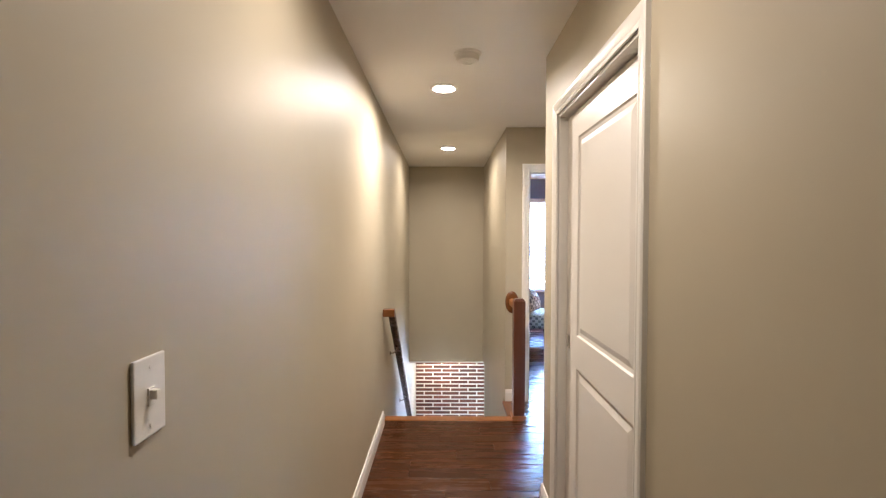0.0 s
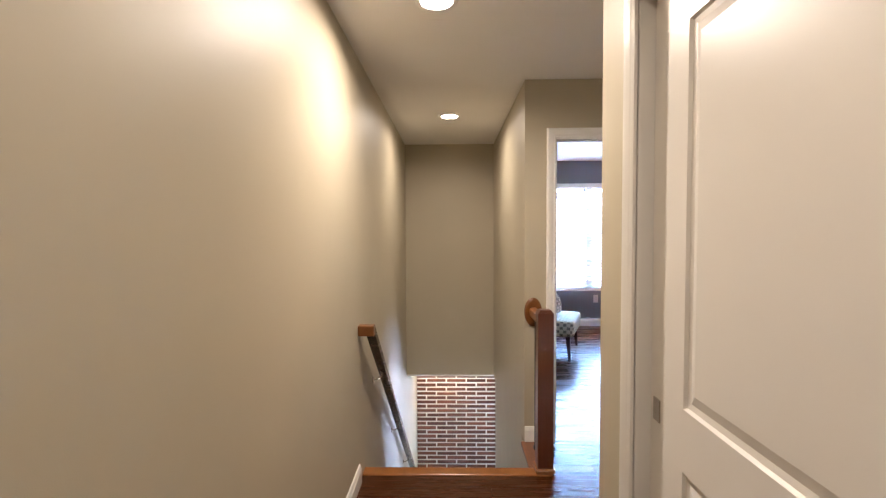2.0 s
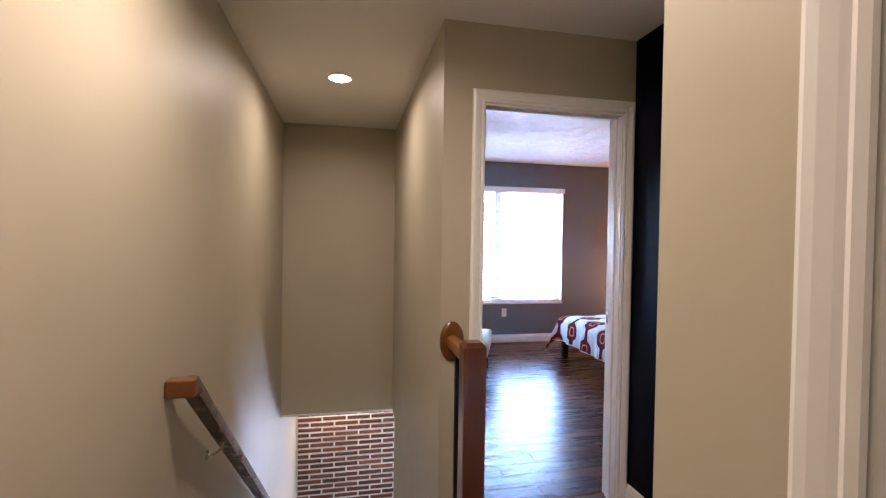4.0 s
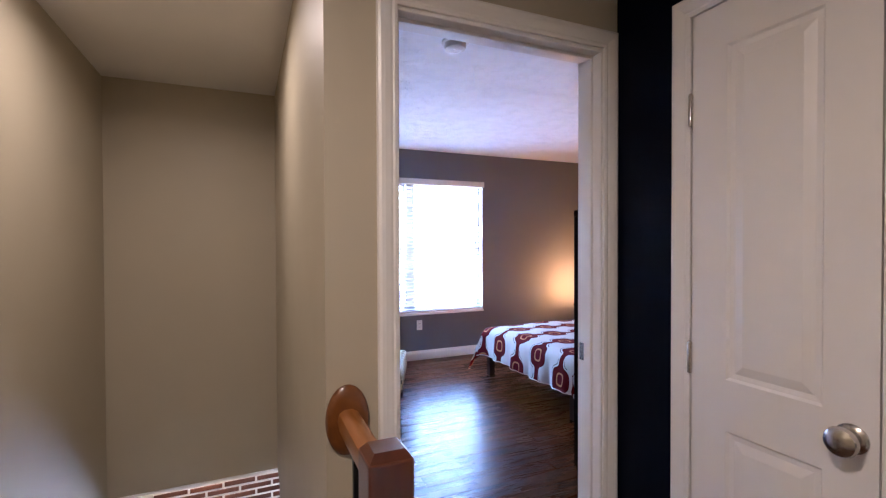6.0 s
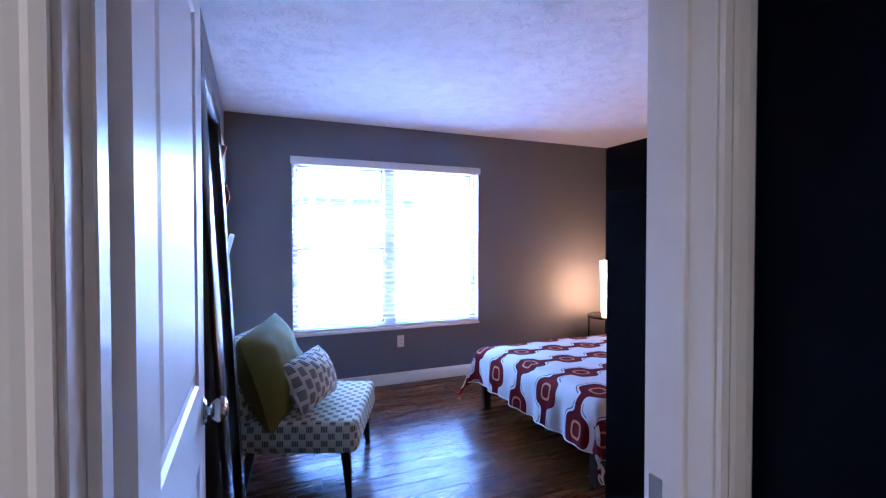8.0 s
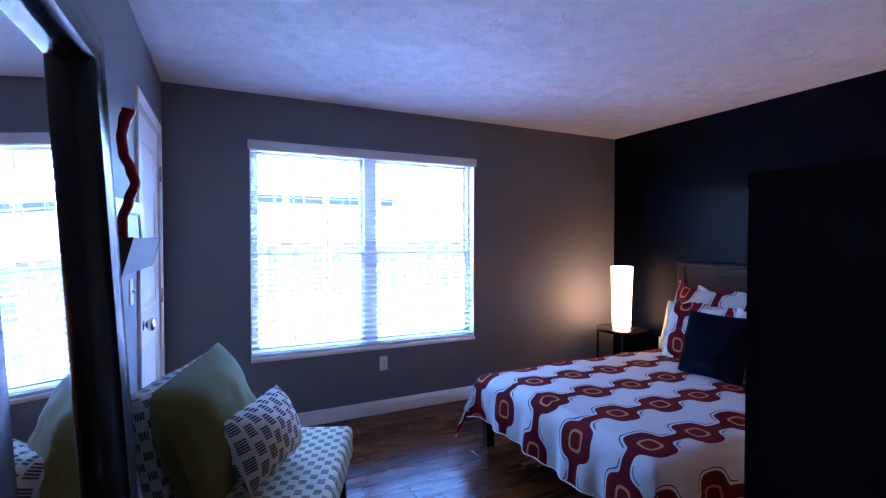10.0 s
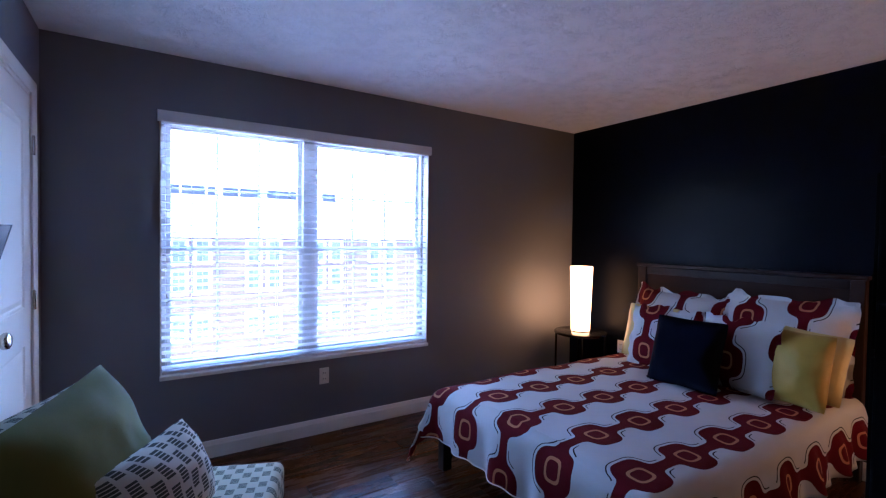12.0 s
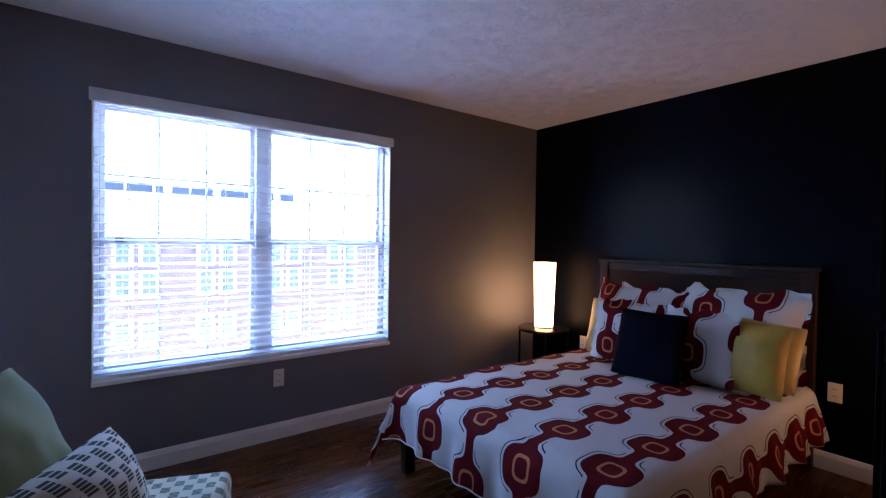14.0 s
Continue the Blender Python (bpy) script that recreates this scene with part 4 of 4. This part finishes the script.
pillow("square_pillow", PRINT, M_QUILT, 0.50, 0.44, 0.15, stand(4.56, 6.43, 0.50, 0.44, 14, 4), 0.07, (0.05, 0.00), seed=5)
pillow("square_pillow", PRINT, M_QUILT, 0.50, 0.44, 0.15, stand(4.54, 5.96, 0.50, 0.44, 14, -4), 0.07, (0.12, 0.24), seed=6)
pillow("navy_pillow", "dark navy throw pillow in front of the print pillows", M_NAVYC, 0.44, 0.44, 0.20, stand(4.33, 6.145, 0.45, 0.43, 18, 3), 0, seed=7)
pillow("gold_pillow", "shiny mustard-gold throw pillow on the bed", M_GOLD, 0.33, 0.42, 0.17, stand(4.57, 5.66, 0.36, 0.41, 15, -6), 0, seed=8)

# ---- side tables and lamps ----
def side_table(x, y):
    tb = thing("side_table", "round black metal side table", "side table", group="pair of bedside tables")
    part("top", lathe([(0.225, 0.505), (0.232, 0.508), (0.232, 0.528), (0.225, 0.532)], 40, None, Matrix.Translation((x, y, 0))), M_BLACK, tb, "", True)
    for k in range(4):
        a = radians(45 + 90 * k)
        px, py = x + 0.215 * math.cos(a), y + 0.215 * math.sin(a)
        part("leg", sweep([(px, py, FZ), (px, py, 0.506)], ring_section(0.009, 8), None, Vector((0, 1, 0))), M_BLACK, tb)
    part("lower_shelf", lathe([(0.205, 0.15), (0.207, 0.152), (0.207, 0.162), (0.205, 0.164)], 40, None, Matrix.Translation((x, y, 0))), M_BLACK, tb, "", True)
    lp = thing("table_lamp", "lit tall white cylinder lamp on the black side table", "lamp", group="pair of bedside lamps")
    m = Matrix.Translation((x, y, 0.532))
    part("base", lathe([(0.080, 0.0), (0.082, 0.004), (0.080, 0.012)], 32, None, m), M_PLASTIC, lp, "", True)
    part("shade", lathe([(0.082, 0.012), (0.085, 0.10), (0.091, 0.30), (0.099, 0.52), (0.102, 0.592), (0.099, 0.592), (0.095, 0.50)], 40, None, m), M_SHADE, lp, "glowing white shade", True)


side_table(4.93, 7.43)
side_table(4.92, 4.66)

# ---- tall chest ----
chest = thing("tall_chest", "tall black chest of drawers against the wall", "chest")
KX0, KX1, KY0, KY1 = 2.493, 3.43, DY + 0.14, 4.815
part("body", box(KX0, KX1, KY0, KY1, 0.06, 1.49, 0.004), M_CHEST, chest)
part("top", box(KX0, KX1, KY0, KY1 + 0.002, 1.491, 1.525, 0.004), M_CHEST, chest)
for k in range(5):
    z = 0.10 + k * 0.277
    dr = part("drawer", box(KX0 + 0.03, KX1 - 0.03, KY1 - 0.002, KY1 + 0.012, z, z + 0.265, 0.004), M_CHEST, chest)
    for u in (KX0 + 0.26, KX1 - 0.26):
        part("handle", sweep([(u - 0.05, KY1 + 0.012, z + 0.13), (u - 0.045, KY1 + 0.03, z + 0.13), (u + 0.045, KY1 + 0.03, z + 0.13), (u + 0.05, KY1 + 0.012, z + 0.13)], ring_section(0.004, 8)), M_IRON, dr)
for u in (KX0 + 0.01, KX1 - 0.06):
    for v in (KY0 + 0.01, KY1 - 0.06):
        part("foot", box(u, u + 0.05, v, v + 0.05, FZ, 0.06, 0.003), M_CHEST, chest)

# ---- leaning mirror ----
mirror = thing("floor_mirror", "tall mirror in a wide black frame leaning on the wall", "mirror")
MY0, MY1, MH, MFW = 4.90, 5.77, 2.0, 0.12
lean = math.asin(0.105 / MH)
mm = Matrix.Translation((BX + 0.122, 0, FZ + 0.004)) @ Matrix.Rotation(-lean, 4, "Y")


def frame_bar(a0, a1, z0, z1, m):
    bm = bmesh.new()
    sec = [(0.0, 0.0), (0.0, 0.045), (0.012, 0.060), (0.035, 0.068), (0.085, 0.070), (0.108, 0.062), (0.118, 0.045), (0.12, 0.0)]
    rows = [[bm.verts.new(m @ Vector((d, y, z))) for y, z in ((a0 + w, z0 + w), (a1 - w, z0 + w), (a1 - w, z1 - w), (a0 + w, z1 - w))] for w, d in sec]
    for r0, r1 in zip(rows, rows[1:]):
        for k in range(4):
            bm.faces.new((r0[k], r0[(k + 1) % 4], r1[(k + 1) % 4], r1[k]))
    for k in range(4):
        bm.faces.new((rows[-1][k], rows[-1][(k + 1) % 4], rows[0][(k + 1) % 4], rows[0][k]))
    return bm


part("frame", frame_bar(MY0, MY1, 0.0, MH, mm), M_BLACK, mirror, "wide glossy black frame", True)
bm = box(0.002, 0.010, MY0 + MFW - 0.01, MY1 - MFW + 0.01, MFW - 0.01, MH - MFW + 0.01)
bm.transform(mm)
part("mirror_glass", bm, M_MIRROR, mirror)

# ---- picture ledge with vase and photo ----
ledge = thing("wall_ledge", "grey lacquered slanted picture ledge on the wall", "shelf")
bm = bmesh.new()
prof = [(0.002, 1.275), (0.082, 1.265), (0.114, 1.388), (0.103, 1.388), (0.075, 1.283), (0.002, 1.290)]
e0 = [bm.verts.new((BX + a, 5.97, z)) for a, z in prof]
e1 = [bm.verts.new((BX + a, 6.62, z)) for a, z in prof]
for k in range(6):
    bm.faces.new((e0[k], e0[(k + 1) % 6], e1[(k + 1) % 6], e1[k]))
bm.faces.new(e0)
bm.faces.new(e1)
part("tray", bm, M_SHELF, ledge)
for yy in (5.96, 6.621):
    bm = bmesh.new()
    q = [(0.001, 1.272), (0.082, 1.263), (0.116, 1.390), (0.001, 1.390)]
    a = [bm.verts.new((BX + u, yy, z)) for u, z in q]
    b = [bm.verts.new((BX + u, yy + 0.009, z)) for u, z in q]
    for k in range(4):
        bm.faces.new((a[k], a[(k + 1) % 4], b[(k + 1) % 4], b[k]))
    bm.faces.new(a)
    bm.faces.new(b)
    part("end_panel", bm, M_SHELF, ledge)
pts, sc = [], []
WAVE = ((0.0, -0.022), (0.06, -0.020), (0.16, -0.014), (0.30, -0.013), (0.42, 0.006), (0.53, 0.026), (0.62, 0.012), (0.72, -0.008), (0.82, -0.013), (0.92, -0.004), (1.0, 0.010))
for k in range(61):
    z = k / 60
    a = max(i for i in range(len(WAVE) - 1) if WAVE[i][0] <= z)
    f = (z - WAVE[a][0]) / (WAVE[a + 1][0] - WAVE[a][0])
    f = f * f * (3 - 2 * f)
    pts.append((BX + 0.066 + WAVE[a][1] + (WAVE[a + 1][1] - WAVE[a][1]) * f, 6.16, 1.288 + z * 0.555))
    sc.append(1.0 + 3.2 * max(0, 0.14 - z) + 0.9 * max(0, 0.3 - z) + 2.6 * max(0, z - 0.86))
solid("wavy_vase", sweep(pts, ring_section(0.0165, 16, 0.014), None, Vector((0, 1, 0)), sc), M_RED, "tall wavy glossy red vase on the ledge", "vase", smooth=True)
photo = thing("photo_frame", "white picture frame with a dark-edged print on the ledge", "picture frame")
pm2 = Matrix.Translation((BX + 0.056, 6.40, 1.289)) @ Matrix.Rotation(radians(-6), 4, "Z") @ Matrix.Rotation(radians(-4), 4, "Y") @ Matrix.Diagonal((1, 1.35, 1, 1))
bm = bmesh.new()
for a0, a1, z0, z1 in ((-0.13, -0.085, 0, 0.25), (0.085, 0.13, 0, 0.25), (-0.085, 0.085, 0, 0.05), (-0.085, 0.085, 0.20, 0.25)):
    box(-0.014, 0.0, a0, a1, z0, z1, 0.002, bm, 1)
bm.transform(pm2)
part("frame", bm, M_PLASTIC, photo)
bm = box(-0.012, -0.006, -0.085, 0.085, 0.05, 0.20)
bm.transform(pm2)
part("print", bm, M_PRINT, photo, "pale print with faint strokes")
bm = bmesh.new()
for a0, a1, z0, z1 in ((-0.084, -0.076, 0.051, 0.199), (0.076, 0.084, 0.051, 0.199), (-0.076, 0.076, 0.191, 0.199)):
    box(-0.006, -0.004, a0, a1, z0, z1, 0, bm)
bm.transform(pm2)
part("inner_edge", bm, M_IRON, photo, "dark inner edge")

# ---- slipper chair ----
CM = Matrix.Translation((1.975, 6.31, -0.088)) @ Matrix.Rotation(radians(-21.5), 4, "Z") @ Matrix.Scale(1.06, 4)
chair = thing("slipper_chair", "armless chair in cream cloth woven with dark blocks", "chair", CM)


def cushion(x0, x1, y0, y1, z0, z1, r, m=None):
    bm = box(x0, x1, y0, y1, z0, z1, r, None, 5)
    bmesh.ops.subdivide_edges(bm, edges=[e for e in bm.edges if e.calc_length() > 0.15], cuts=8, use_grid_fill=True)
    bm.faces.ensure_lookup_table()
    uv = bm.loops.layers.uv.new("UVMap")
    for v in bm.verts:
        v.co.z += 0.006 * noise.noise(v.co * 5)
    bm.normal_update()
    for f in bm.faces:
        n = f.normal
        for lp in f.loops:
            c = lp.vert.co
            if abs(n.z) > 0.6:
                lp[uv].uv = (c.y, c.x)
            elif abs(n.x) > abs(n.y):
                lp[uv].uv = (c.y, c.z + 0.3)
            else:
                lp[uv].uv = (c.x, c.z + 0.3)
    if m is not None:
        bm.transform(m)
    return bm


part("seat", cushion(-0.60, 0.0, -0.36, 0.36, 0.27, 0.435, 0.045), M_CHAIR, chair, "", True)
part("backrest", cushion(-0.045, 0.045, -0.34, 0.35, 0.0, 0.44, 0.036, Matrix.Translation((-0.60, 0, 0.40)) @ Matrix.Rotation(radians(-12), 4, "Y")), M_CHAIR, chair, "", True)
for x, y, dx, dy in ((-0.065, -0.32, 0.02, -0.012), (-0.065, 0.32, 0.02, 0.012), (-0.55, -0.31, -0.05, 0), (-0.55, 0.31, -0.05, 0)):
    part("leg", sweep([(x + dx, y + dy, 0.036), (x, y, 0.275)], [(-0.022, -0.022), (0.022, -0.022), (0.022, 0.022), (-0.022, 0.022)], None, Vector((0, 1, 0)), [0.62, 1.0]), M_DARKWOOD, chair, "tapered dark wooden leg")


def chair_pose(x, y, z, lean, turn, roll=0.0):
    return CM @ Matrix.Translation((x, y, z)) @ Matrix.Rotation(radians(turn), 4, "Z") @ Matrix.Rotation(radians(lean), 4, "Y") @ Matrix(((0, 0, 1, 0), (1, 0, 0, 0), (0, 1, 0, 0), (0, 0, 0, 1))) @ Matrix.Rotation(radians(roll), 4, "Z")


gp = pillow("green_pillow", "large sage-green pillow leaning on the chair back", M_GREEN, 0.58, 0.54, 0.30, chair_pose(-0.50, -0.13, 0.65, -16, 0, 5), seed=9)
dp = pillow("patterned_pillow", "small cream pillow with rows of dark bars on the chair", M_DASH, 0.42, 0.30, 0.22, chair_pose(-0.30, -0.11, 0.59, -24, -14, 2), seed=10)

# ---- hall floor, planks and bricks ----
sub = solid("floor", box(LX, 2.75, -1.6, SY - 0.08, FZ - 0.05, FZ - 0.014), M_SUB, "glossy red-brown hardwood plank floor", "floor", "structure")
sub2 = solid("floor_bedroom", box(RX + 0.03, WX, SY - 0.08, WY, FZ - 0.05, FZ - 0.014), M_SUB, "dark glossy hardwood plank floor", "floor", "structure")


def plank_mesh(w, d):
    bm = bmesh.new()
    e, c = 0.0007, 0.0022
    rings = [[bm.verts.new(p) for p in ((q, o, z), (w - q, o, z), (w - q, d - o, z), (q, d - o, z))] for q, o, z in ((e, e, -0.014), (e, e, -0.0009), (e + 0.005, e + c, 0.0))]
    for a, b in zip(rings, rings[1:]):
        for k in range(4):
            bm.faces.new((a[k], a[(k + 1) % 4], b[(k + 1) % 4], b[k]))
    bm.faces.new(rings[2])
    return finish(bm, "plank", M_PLANK)


meshes = {}
PWID = 0.127
rng = random.Random(5)
bands = [(-1.6, PE, LX, PX + 0.05), (PE, SY - 0.072, LX, 2.02), (SY - 0.072, DY, RX + 0.102, 2.02), (DY, DY + 0.12, D0 - 0.01, D1 + 0.01), (DY + 0.12, WY, BX, WX)]
for y0, y1, x0, x1 in bands:
    y = y0
    host = sub if y0 < 3.4 else sub2
    while y < y1 - 0.004:
        d = min(PWID, y1 - y)
        x = x0
        first = True
        while x < x1 - 0.004:
            w = rng.choice((0.75, 0.95, 1.2, 1.4)) * (rng.choice((0.35, 0.6, 0.8)) if first else 1)
            w = round(w, 3)
            if x1 - x - w < 0.12:
                w = round(x1 - x, 3)
            first = False
            key = (w, round(d, 4))
            if key not in meshes:
                meshes[key] = plank_mesh(*key)
            part("plank", meshes[key], None, host, at=pose(x, y, FZ + rng.uniform(-0.0005, 0.0005), rng.uniform(-0.12, 0.12), rng.uniform(-0.04, 0.04)))
            x += w
        y += d

bm = bmesh.new()
BL, BH, BJ = 0.285, 0.046, 0.021
v0 = [[bm.verts.new(p) for p in ((o, yy, o), (BL - o, yy, o), (BL - o, yy, BH - o), (o, yy, BH - o))] for o, yy in ((0, 0.0), (0, -0.005), (0.004, -0.009))]
for a, b in zip(v0, v0[1:]):
    for k in range(4):
        bm.faces.new((a[k], a[(k + 1) % 4], b[(k + 1) % 4], b[k]))
bm.faces.new(v0[2])
brick_mesh = finish(bm, "brick", M_BRICK)
for r in range(34):
    z = -0.335 - BH - r * (BH + BJ)
    x = LX + 0.004 - (0.0 if r % 2 else (BL + BJ) / 2)
    while x < 1.45:
        a = max(x, LX + 0.002)
        b = part("brick", brick_mesh, None, brick_wall, at=Matrix.Translation((a, WY, z + rng.uniform(-0.002, 0.002))) @ Matrix.Diagonal(((x + BL - a) / BL, rng.uniform(0.7, 1.3), rng.uniform(0.94, 1.03), 1)))
        x += BL + BJ
